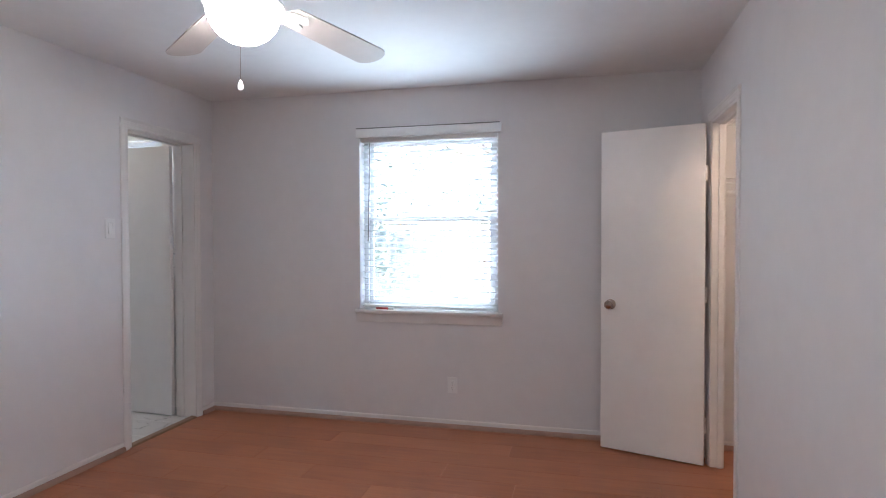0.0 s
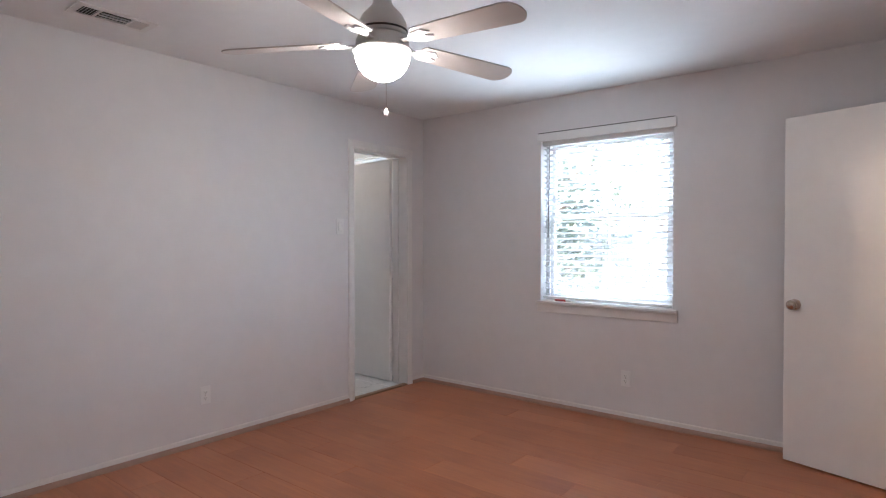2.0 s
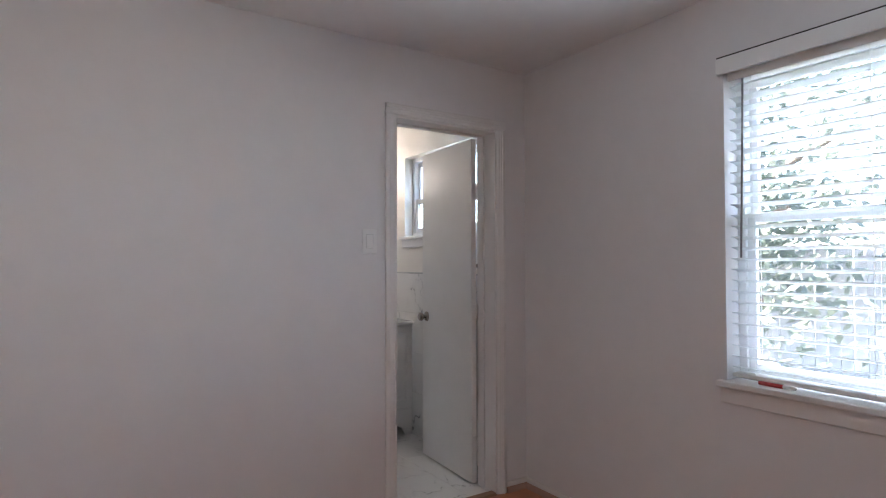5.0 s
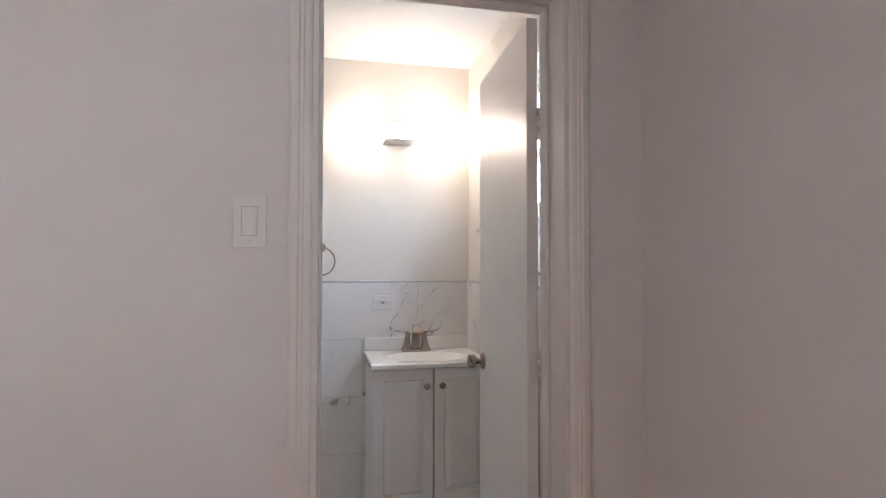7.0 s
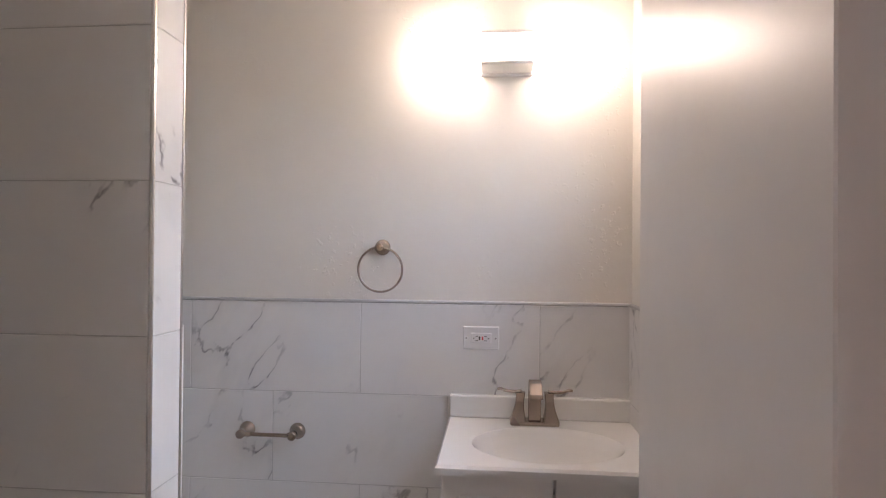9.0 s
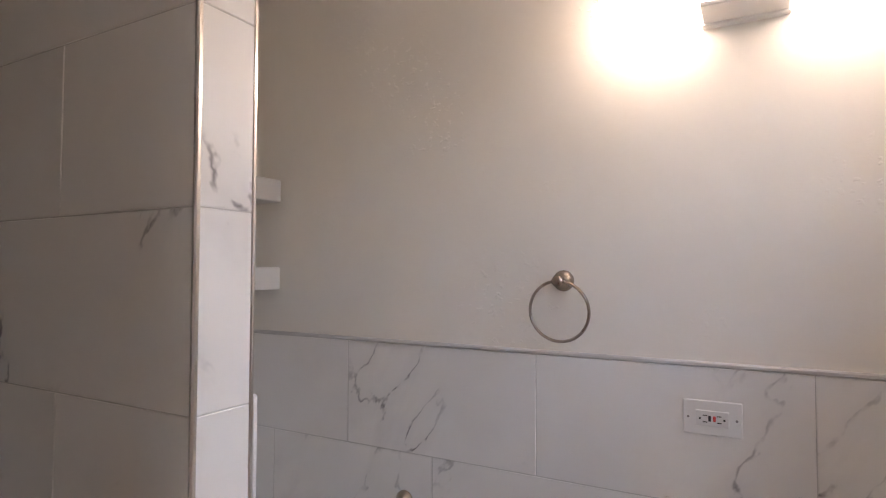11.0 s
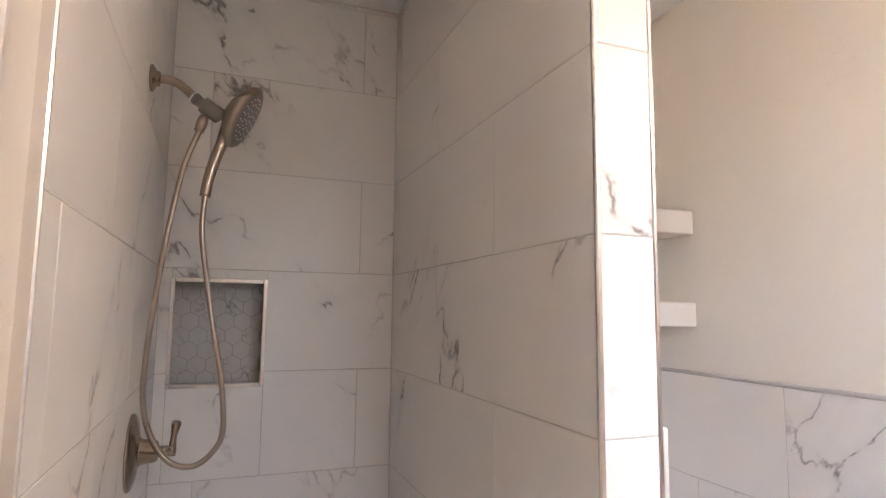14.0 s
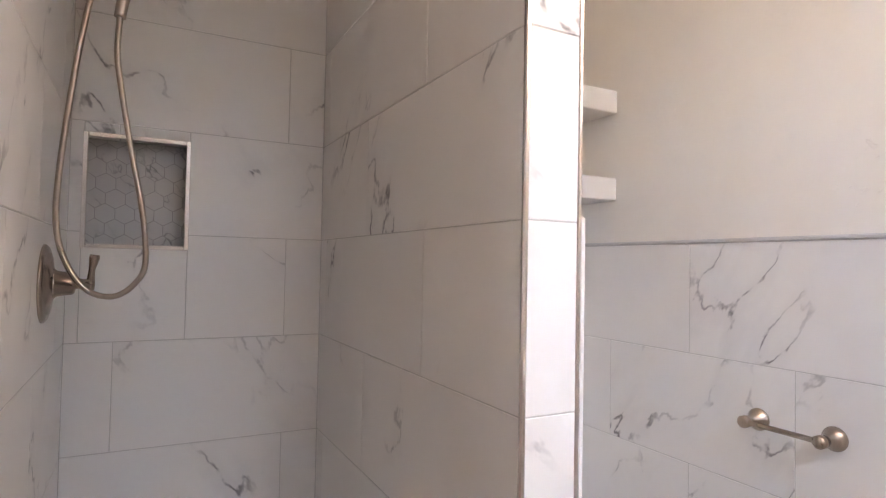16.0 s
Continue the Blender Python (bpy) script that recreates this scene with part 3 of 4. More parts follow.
outlet(pose(-0.963, NY - 0.0005, 0.307), "white duplex outlet on the window wall")
outlet(pose(WX + 0.0005, 1.94, 0.312, 0, 0, 90), "white duplex outlet on the long bedroom wall")
sw = thing("light_switch", pose(WX + 0.0005, 3.081, 1.423, 0, 0, 90), "white rocker light switch beside the bathroom door", "light switch")
part("plate", block(-0.0385, 0.0385, -0.006, 0.0, -0.0618, 0.0618, 0.0028, 2), SWITCH_PLASTIC, sw)
# grey bezel strips put the rocker's shadow line into colour
part("bezel", boxes([(-0.0185, -0.0168, -0.0075, -0.0055, -0.035, 0.035), (0.0168, 0.0185, -0.0075, -0.0055, -0.035, 0.035), (-0.0168, 0.0168, -0.0075, -0.0055, 0.0333, 0.035), (-0.0168, 0.0168, -0.0075, -0.0055, -0.035, -0.0333)]), STRIP, sw, "thin shadow line round the rocker")
rk = part("rocker", extrude(bmesh.new(), [(-0.0056, -0.0328), (-0.0115, -0.0325), (-0.0085, 0.0), (-0.0065, 0.0325), (-0.0056, 0.0328)], 'x', -0.0163, 0.0163), WHITE_PLASTIC, sw)
for z in (-0.0475, 0.0475):
    part("screw", lathe(bmesh.new(), [(0.0032, 0.0), (0.0026, 0.001), (0, 0.0012)], pose(0, -0.006, z, 90, 0, 0), 10), SWITCH_PLASTIC, sw)


# ---- ceiling fan ----
fan = thing("ceiling_fan", pose(-1.088, 1.725, CEIL), "white five-blade ceiling fan with a lit glass bowl", "ceiling fan")
part("canopy", lathe(bmesh.new(), [(0.065, 0.0), (0.068, -0.02), (0.058, -0.05), (0.03, -0.068), (0.014, -0.072)], seg=32), FAN_WHITE, fan)
part("downrod", lathe(bmesh.new(), [(0.0125, -0.06), (0.0125, -0.14)], seg=16), FAN_WHITE, fan)
part("motor_housing", lathe(bmesh.new(), [(0.022, -0.125), (0.036, -0.135), (0.042, -0.155), (0.058, -0.175), (0.082, -0.20), (0.098, -0.23), (0.104, -0.262), (0.100, -0.275), (0.075, -0.28)], seg=36), FAN_WHITE, fan)
part("vent_slot", lathe(bmesh.new(), [(0.0985, -0.262), (0.1045, -0.2645), (0.1045, -0.270), (0.0985, -0.273)], seg=36), DARK, fan)
# the lip at radius 0.124 is added to keep the bowl's light off the arms
part("light_fitter", lathe(bmesh.new(), [(0.075, -0.278), (0.102, -0.29), (0.110, -0.305), (0.112, -0.340), (0.124, -0.344), (0.1245, -0.350), (0.114, -0.3535), (0.10, -0.3535)], seg=36), FAN_WHITE, fan)
part("glass_bowl", lathe(bmesh.new(), [(0.1125, -0.353), (0.1135, -0.368), (0.110, -0.388), (0.098, -0.416), (0.078, -0.441), (0.050, -0.459), (0.022, -0.468), (0, -0.470)], seg=36), BOWL, fan, "glowing white glass bowl")
for k in range(5):
    a = 0 + 72 * k
    turn = pose(0, 0, -0.318, 0, 0, a) @ pose(0, 0, 0, -11, 2.6, 0)
    w0, w1, r0, r1 = 0.052, 0.068, 0.19, 0.675
    outline = [(r0, -w0), (r0 + 0.15, -w0 - 0.008), (r1 - 0.06, -w1)]
    outline += [(r1 - 0.06 + 0.06 * math.cos(t), w1 * math.sin(t)) for t in [math.pi * (i / 12 - 0.5) for i in range(1, 12)]]
    outline += [(r1 - 0.06, w1), (r0 + 0.15, w0 + 0.008), (r0, w0), (r0 - 0.014, w0 * 0.6), (r0 - 0.014, -w0 * 0.6)]
    bm = extrude(bmesh.new(), outline, 'z', 0.004, 0.010)
    bm.transform(turn)
    bl = part("blade", bm, BLADE, fan, "pale matt fan blade")
    bm = extrude(bmesh.new(), [(0.085, -0.017), (0.15, -0.012), (0.18, -0.034), (0.235, -0.040), (0.265, -0.014), (0.235, -0.006), (0.235, 0.006), (0.265, 0.014), (0.235, 0.040), (0.18, 0.034), (0.15, 0.012), (0.085, 0.017)], 'z', -0.004, 0.0035)
    for q in ((0.215, -0.026), (0.215, 0.026), (0.20, 0)):
        lathe(bm, [(0.0055, -0.004), (0.0045, -0.006), (0, -0.0065)], pose(q[0], q[1], 0), 8)
    bm.transform(turn)
    part("blade_arm", bm, FAN_WHITE, bl)
chain = part("pull_chain", sweep(bmesh.new(), [(-0.068, 0.088, -0.345), (-0.080, 0.103, -0.40), (-0.082, 0.105, -0.55)], 0.0011, 6), NICKEL, fan)
part("pull_knob", lathe(bmesh.new(), [(0.003, -0.550), (0.005, -0.554), (0.0095, -0.566), (0.009, -0.577), (0.005, -0.583), (0, -0.584)], pose(-0.082, 0.105, 0), 14), FAN_WHITE, chain)

# ---- ceiling vent ----
vent = thing("ceiling_vent", pose(-2.53, 1.255, CEIL), "white stamped ceiling air register", "vent")
part("frame", boxes([(-0.085, -0.055, -0.19, 0.19, -0.006, 0), (0.055, 0.085, -0.19, 0.19, -0.006, 0), (-0.055, 0.055, -0.19, -0.155, -0.006, 0), (-0.055, 0.055, 0.155, 0.19, -0.006, 0),
                     (-0.055, 0.055, -0.082, -0.07, -0.006, 0), (-0.055, 0.055, 0.07, 0.082, -0.006, 0)], 0.0015), FAN_WHITE, vent)
# flat near-black sheet in place of the duct's shade; no duct is built
part("backing", block(-0.055, 0.055, -0.155, 0.155, -0.0012, -0.0004), DARK, vent, "dark sheet painting the shade behind the slats")
for y0, y1, tilt in ((-0.155, -0.082, 40), (0.082, 0.155, -40)):
    for k in range(5):
        part("slat", block(-0.055, 0.055, -0.006, 0.006, -0.0006, 0.0006), FAN_WHITE, vent).matrix_basis = pose(0, y0 + 0.008 + k * (y1 - y0 - 0.016) / 4, -0.0056, tilt, 0, 0)
for k in range(3):
    part("slat", block(-0.009, 0.009, -0.07, 0.07, -0.0006, 0.0006), FAN_WHITE, vent).matrix_basis = pose(-0.032 + 0.032 * k, 0, -0.0075, 0, 40, 0)

# ---- closet ----
for z, lab in ((2.075, "upper"), (1.71, "lower")):
    sh = thing("wire_shelf", pose(EX + 0.075, NY, z), "white coated wire closet shelf", "shelf", "closet shelves")
    part("rail", boxes([(0, 0.64, -0.305, -0.297, -0.004, 0.004), (0, 0.64, -0.305, -0.297, -0.034, -0.026), (0, 0.64, -0.01, -0.002, -0.004, 0.004)], 0.002), WHITE_PLASTIC, sh)
    for k in range(24):
        part("wire", sweep(bmesh.new(), [(0.015 + k * 0.027, -0.003, 0.005), (0.015 + k * 0.027, -0.30, 0.005), (0.015 + k * 0.027, -0.303, -0.03)], 0.0016, 6), WHITE_PLASTIC, sh)
rod = thing("closet_rod", pose(EX + 0.075, NY - 0.27, 1.625), "white closet hanging rod", "rod")
part("bar", sweep(bmesh.new(), [(0, 0, 0), (0.64, 0, 0)], 0.016, 16), WHITE_PLASTIC, rod)
stick = thing("wooden_stick", pose(0, 0, 0), "bare wooden stick leaning in the closet corner", "stick")
part("shaft", sweep(bmesh.new(), [(1.02, NY - 0.20, 0.002), (0.93, NY - 0.018, 0.62)], 0.011, 10), STICK, stick)
cl = thing("closet_light", pose(1.08, 2.6, CEIL), "warm bare bulb on the closet ceiling", "ceiling light")
part("holder", lathe(bmesh.new(), [(0.055, 0), (0.055, -0.012), (0.03, -0.03), (0.02, -0.05)], seg=20), WHITE_PLASTIC, cl)
part("bulb", lathe(bmesh.new(), [(0.014, -0.05), (0.022, -0.07), (0.03, -0.09), (0.028, -0.108), (0.016, -0.12), (0, -0.123)], seg=20), BULB, cl)


# ---- bathroom: vanity ----
van = thing("vanity_cabinet", pose(VX, 3.784, 0), "white two-door bathroom vanity cabinet with an arched base", "cabinet")
part("body", boxes([(0.008, 0.352, -0.278, -0.262, 0.0, 0.841), (0.008, 0.352, 0.262, 0.278, 0.0, 0.841), (0.008, 0.352, -0.262, 0.262, 0.12, 0.135), (0.0095, 0.02, -0.262, 0.262, 0.135, 0.841), (0.335, 0.352, -0.262, 0.262, 0.80, 0.841)], 0.001), CABINET, van)
arch = [(-0.278, 0.0), (-0.215, 0.0)] + [(-0.215 + 0.025 * i, 0.045 + 0.06 * math.sin(math.pi * (i + 1) / 18.2)) for i in range(1, 17)] + [(0.215, 0.0), (0.278, 0.0), (0.278, 0.195), (-0.278, 0.195)]
part("base_panel", extrude(bmesh.new(), arch, 'x', 0.352, 0.368), CABINET, van)
for side in (-1, 1):
    a, c = sorted((side * 0.003, side * 0.277))
    bm = block(0.352, 0.370, a, c, 0.20, 0.834, 0.002)
    lo = [(a + 0.045, 0.25), (c - 0.045, 0.25), (c - 0.045, 0.784), (a + 0.045, 0.784)]
    mid = [(a + 0.052, 0.257), (c - 0.052, 0.257), (c - 0.052, 0.777), (a + 0.052, 0.777)]
    hi = [(a + 0.078, 0.283), (c - 0.078, 0.283), (c - 0.078, 0.751), (a + 0.078, 0.751)]
    rings = [[bm.verts.new((d, y, z)) for y, z in r] for r, d in ((lo, 0.3701), (mid, 0.3655), (hi, 0.3745))]
    for face in [f for f in bm.faces if all(abs(v.co.x - 0.370) < 1e-4 for v in f.verts) and len(f.verts) == 4]:
        bm.faces.remove(face)
    outer = sorted([v for v in bm.verts if abs(v.co.x - 0.370) < 1e-4 and v not in rings[0]], key=lambda v: math.atan2(v.co.z - 0.513, v.co.y - (a + c) / 2))
    inner = sorted(rings[0], key=lambda v: math.atan2(v.co.z - 0.513, v.co.y - (a + c) / 2))
    for i in range(4):
        bm.faces.new((outer[i], outer[(i + 1) % 4], inner[(i + 1) % 4], inner[i]))
    for p, q in ((rings[0], rings[1]), (rings[1], rings[2])):
        for i in range(4):
            bm.faces.new((p[i], p[(i + 1) % 4], q[(i + 1) % 4], q[i]))
    bm.faces.new(rings[2])
    dr = part("door", bm, CABINET, van, "white raised-panel door")
    part("knob", lathe(bmesh.new(), [(0.007, 0.370), (0.006, 0.382), (0.013, 0.388), (0.0155, 0.393), (0.013, 0.398), (0.005, 0.400), (0, 0.4003)], pose(0, side * 0.036, 0.755, 0, 90, 0), 18), NICKEL, dr, "brushed nickel knob")


def basin_top():
    """A moulded top with an oval bowl pressed into it and a backsplash."""
    bm = bmesh.new()
    x0, x1, y0, y1, zt = 0.006, 0.392, -0.290, 0.281, 0.866
    cx, cy, n = 0.225, -0.004, 48
    def rect(t):
        c, s = math.cos(t), math.sin(t)
        k = min((x1 - 0.006 - cx if c > 0 else cx - x0) / max(abs(c), 1e-6), (y1 - cy if s > 0 else cy - y0 - 0.006) / max(abs(s), 1e-6))
        return cx + k * c, cy + k * s
    ts = [2 * math.pi * i / n for i in range(n)] + [math.atan2(v - cy, u - cx) % (2 * math.pi) for u in (x0, x1 - 0.006) for v in (y0 + 0.006, y1)]
    ts = sorted(set(ts))
    rings = []
    for kind in range(9):
        ring = []
        for t in ts:
            if kind == 0:
                u, v = rect(t)
                ring.append(bm.verts.new((u, v, zt)))
            else:
                f = (1.0, 0.985, 0.94, 0.86, 0.72, 0.5, 0.25, 0.06)[kind - 1]
                d = (0.0, 0.003, 0.016, 0.045, 0.082, 0.108, 0.120, 0.123)[kind - 1]
                ring.append(bm.verts.new((cx + 0.135 * f * math.cos(t), cy + 0.205 * f * math.sin(t), zt - d)))
        rings.append(ring)
    m = len(ts)
    for k, (a, c) in enumerate(zip(rings, rings[1:])):
        for i in range(m):
            f = bm.faces.new((a[i], a[(i + 1) % m], c[(i + 1) % m], c[i]))
            f.smooth = k > 0
    bm.faces.new(rings[-1])
    edge = [bm.verts.new((x0 if v.co.x < x0 + 0.001 else (v.co.x + (0.006 if v.co.x > x1 - 0.008 else 0)), v.co.y - (0.006 if v.co.y < y0 + 0.008 else 0), zt - 0.007)) for v in rings[0]]
    low = [bm.verts.new((v.co.x, v.co.y, zt - 0.0245)) for v in edge]
    for a, c in ((rings[0], edge), (edge, low)):
        for i in range(m):
            bm.faces.new((a[i], c[i], c[(i + 1) % m], a[(i + 1) % m]))
    return bm


top = thing("sink_countertop", pose(VX, 3.784, 0), "glossy white moulded vanity top with an oval basin", "countertop")
slab = part("slab", basin_top(), BASIN, top)
part("backsplash", block(0.0045, 0.026, -0.288, 0.280, 0.8665, 0.938, 0.005, 2), BASIN, top)
part("drain", lathe(bmesh.new(), [(0.021, 0.7435), (0.021, 0.7455), (0.015, 0.746), (0.0, 0.745)], pose(0.225, -0.004, 0), 20), NICKEL, slab, "nickel drain ring")

fc = thing("faucet", pose(VX + 0.078, 3.757, 0.8665), "brushed nickel two-handle bathroom faucet", "faucet")
bm = bmesh.new()
extrude(bm, [(-0.026, -0.074), (0.026, -0.074), (0.026, 0.074), (-0.026, 0.074)], 'z', 0.0, 0.012)
bmesh.ops.bevel(bm, geom=bm.edges[:], offset=0.004, segments=2, profile=0.5, affect='EDGES')
part("base", bm, NICKEL, fc)
for s in (-1, 1):
    bm = bmesh.new()
    prev = None
    for z, h in ((0.010, 0.025), (0.02, 0.021), (0.04, 0.015), (0.06, 0.0125), (0.074, 0.0135), (0.082, 0.014)):
        y = s * (0.050 - 0.1 * (z - 0.01))
        ring = [bm.verts.new((h * a, y + h * b, z)) for a, b in ((-0.8, -1), (0.8, -1), (1, -0.8), (1, 0.8), (0.8, 1), (-0.8, 1), (-1, 0.8), (-1, -0.8))]
        if prev:
            for i in range(8):
                bm.faces.new((prev[i], prev[(i + 1) % 8], ring[(i + 1) % 8], ring[i]))
        prev = ring
    bm.faces.new(prev)
    pil = part("handle_base", bm, NICKEL, fc)
    lev = spline([(0.0, s * 0.040, 0.084), (0.002, s * 0.060, 0.083), (0.004, s * 0.085, 0.085), (0.006, s * 0.103, 0.090), (0.006, s * 0.114, 0.089)], 6)
    part("lever", sweep(bmesh.new(), lev, [0.0048 - 0.0016 * i / len(lev) for i in range(len(lev))], 10), NICKEL, pil)
part("spout", extrude(bmesh.new(), [(-0.020, 0.010), (-0.018, 0.085), (-0.008, 0.107), (0.012, 0.117), (0.045, 0.112), (0.088, 0.092), (0.094, 0.082), (0.085, 0.080), (0.045, 0.094), (0.020, 0.092), (0.010, 0.080), (0.014, 0.010)], 'y', -0.019, 0.019), NICKEL, fc)
for ob_ in fc.children:
    if ob_.name.startswith("spout"):
        bm = bmesh.new()
        bm.from_mesh(ob_.data)
        bmesh.ops.bevel(bm, geom=[e for e in bm.edges if abs(e.calc_face_angle(0)) > 0.6], offset=0.003, segments=2, profile=0.5, affect='EDGES')
        bm.to_mesh(ob_.data)
        bm.free()

for ob_ in fc.children_recursive:
    ob_.data.transform(Matrix.Diagonal((1.0, 1.02, 1.22, 1)))

for ob_ in list(van.children_recursive) + list(top.children_recursive):
    ob_.data.transform(Matrix.Diagonal((1.17, 1.035, 1.0, 1)))

# ---- vanity light ----
vl = thing("vanity_light", pose(VX, 3.664, 2.040), "lit vanity light bar with a nickel back plate", "wall light")
part("back_plate", boxes([(0.0005, 0.022, -0.085, 0.085, -0.058, 0.058), (0.022, 0.118, -0.082, 0.082, 0.042, 0.053), (0.022, 0.118, -0.082, 0.082, -0.053, -0.042)], 0.002), SATIN, vl)
for s in (-1, 1):
    part("diffuser", sweep(bmesh.new(), [(0.092, s * y, 0) for y in (0.002, 0.02, 0.15, 0.278, 0.286)], [0.036, 0.039, 0.039, 0.039, 0.033], 24), TUBE, vl, "glowing white acrylic cylinder")

# ---- towel ring, paper holder, towel bar ----
ring_ = thing("towel_ring", pose(VX, 3.256, 1.417), "brushed nickel towel ring", "towel ring")
part("mount", lathe(bmesh.new(), [(0.026, 0.0), (0.026, 0.006), (0.020, 0.012), (0.011, 0.024), (0.010, 0.040), (0.014, 0.044), (0.014, 0.056), (0.010, 0.06), (0, 0.0605)], pose(0, 0, 0, 0, 90, 0), 24), NICKEL, ring_)
part("ring", sweep(bmesh.new(), [(0.048 - 0.0045 * (1 - math.cos(a)) , 0.073 * math.sin(a), -0.073 + 0.073 * math.cos(a)) for a in [2 * math.pi * i / 48 for i in range(48)]], 0.0038, 10, True), NICKEL, ring_)


def bar_holder(name, m, length, label, category, reach=0.055):
    """A straight bar between two bell-shaped posts; it stands off the wall along +x of m."""
    h = thing(name, m, label, category)
    for s in (-1, 1):
        part("post", lathe(bmesh.new(), [(0.027, 0.0), (0.027, 0.005), (0.022, 0.012), (0.013, 0.028), (0.0105, reach - 0.012), (0.0145, reach - 0.008), (0.0145, reach + 0.008), (0.010, reach + 0.012), (0, reach + 0.0125)], pose(0, s * length / 2, 0, 0, 90, 0), 24), NICKEL, h)
    part("bar", sweep(bmesh.new(), [(reach, -length / 2 - 0.004, 0), (reach, -length / 2 + 0.014, 0), (reach, -length / 2 + 0.018, 0), (reach, length / 2 - 0.018, 0), (reach, length / 2 - 0.014, 0), (reach, length / 2 + 0.004, 0)], [0.009, 0.009, 0.0062, 0.0062, 0.009, 0.009], 16), NICKEL, h)
    return h


bar_holder("paper_holder", pose(VX + 0.010, 2.885, 0.797), 0.175, "brushed nickel paper holder bar on the tile", "paper holder")
bar_holder("towel_bar", pose(-3.588, NYB, 1.295, 0, 0, -90), 0.56, "brushed nickel towel bar under the bathroom window", "towel bar")

# ---- outlet over the vanity ----
gf = thing("safety_outlet", pose(VX + 0.0102, 3.587, 1.123, 0, 0, 90), "white outlet with test buttons on the tile", "outlet")
part("plate", block(-0.0585, 0.0585, -0.006, 0.0, -0.0375, 0.0375, 0.0025, 2), WHITE_PLASTIC, gf)
fce = part("face", block(-0.033, 0.033, -0.0085, -0.005, -0.0165, 0.0165, 0.001), SWITCH_PLASTIC, gf)
part("slot", boxes([(s * 0.019 - 0.005 * s + (0 if s > 0 else 0) - 0.0045, s * 0.019 - 0.005 * s + 0.0045, -0.0092, -0.0084, z - 0.001, z + 0.001) for s in (-1, 1) for z in (-0.008, 0.006)] + [(s * 0.024 - 0.002, s * 0.024 + 0.002, -0.0092, -0.0084, -0.003, 0.001) for s in (-1, 1)]), DARK, fce)
part("button", boxes([(-0.0075, -0.002, -0.0105, -0.0084, -0.006, 0.006)], 0.0006), DARK, fce, "black test button")
part("button", boxes([(0.002, 0.0075, -0.0105, -0.0084, -0.006, 0.006)], 0.0006), RED, fce, "red reset button")
for s in (-1, 1):
    part("screw", lathe(bmesh.new(), [(0.003, 0.0), (0.0024, 0.001), (0, 0.0011)], pose(s * 0.048, -0.006, 0, 90, 0, 0), 10), GREY_PLASTIC, gf)

# ---- bathroom window ----
win_2 = window("window_2", TX0, TX1, NYB, TZ0 + 0.002, TZ1, "white vinyl bathroom window", 1.80, PEBBLED, 0.14)
part("window_sill", block(TX0 - 0.05, TX1 + 0.05, NYB - 0.03, NYB + 0.07, TZ0 - 0.02, TZ0 + 0.003, 0.004, 2), TRIM, win_2)
part("apron", block(TX0 - 0.03, TX1 + 0.03, NYB - 0.014, NYB + 0.001, TZ0 - 0.085, TZ0 - 0.0205, 0.003), TRIM, win_2)

# ---- floating shelves ----
for z in (1.738, 1.452):
    s = thing("floating_shelf", pose((VX + PX1) / 2, AY, z), "thick white floating shelf over the alcove", "shelf", "alcove shelves")
    hw = (PX1 - VX) / 2 - 0.0015
    part("board", block(-hw, hw, 0.0005, 0.215, -0.074, 0.0, 0.005, 2), TRIM, s)

# ---- shower fittings ----
sx, sy = WXB - 0.008, 2.309
SHOWER_ARM = [(0.0, 0, -0.004), (-0.045, 0, -0.005), (-0.073, 0, -0.021), (-0.090, 0, -0.037)]
SHOWER_BODY, HOSE_TOP, HEAD = (-0.150, 0.0, -0.076), (-0.105, 0.0, -0.108), (-0.195, 0.008, -0.070)
HANDLE = [(-0.172, 0.004, -0.085), (-0.158, 0.004, -0.125), (-0.143, 0.002, -0.170), (-0.130, 0, -0.221), (-0.124, 0, -0.262)]
HOSE = [(-0.105, 0, -0.113), (-0.077, 0, -0.20), (-0.055, 0, -0.333), (-0.040, 0, -0.46), (-0.026, 0, -0.62), (-0.027, 0, -0.716), (-0.048, 0, -0.788), (-0.084, 0, -0.837),
        (-0.130, 0, -0.849), (-0.168, 0, -0.823), (-0.187, 0, -0.777), (-0.178, 0, -0.669), (-0.154, 0, -0.544), (-0.132, 0, -0.417), (-0.122, 0, -0.34), (-0.124, 0, -0.262)]
shower = thing("hand_shower", pose(sx, sy, 1.93), "brushed nickel hand shower on its wall arm with a looped hose", "shower")
arm = spline(SHOWER_ARM, 6)
part("flange", lathe(bmesh.new(), [(0.030, 0.0), (0.030, 0.004), (0.024, 0.008), (0.017, 0.012), (0.0165, 0.018), (0.011, 0.020)], pose(*SHOWER_ARM[0], 0, -90, 0), 28), NICKEL, shower)
part("arm", sweep(bmesh.new(), arm, 0.0095, 14), NICKEL, shower)
e0, e1 = Vector(SHOWER_ARM[-1]), Vector(SHOWER_BODY)
br = part("bracket", sweep(bmesh.new(), [e0 + (e1 - e0) * f for f in (-0.06, 0.0, 0.02, 0.12, 0.14, 0.30, 0.32, 0.95, 1.0)], [0.0115, 0.0115, 0.014, 0.014, 0.0125, 0.0125, 0.019, 0.0185, 0.012], 20), GREY_PLASTIC, shower, "grey plastic holder")
part("collar", sweep(bmesh.new(), [e0 + (e1 - e0) * f for f in (-0.07, -0.02)], 0.0122, 16), WHITE_PLASTIC, br, "white sealing ring")
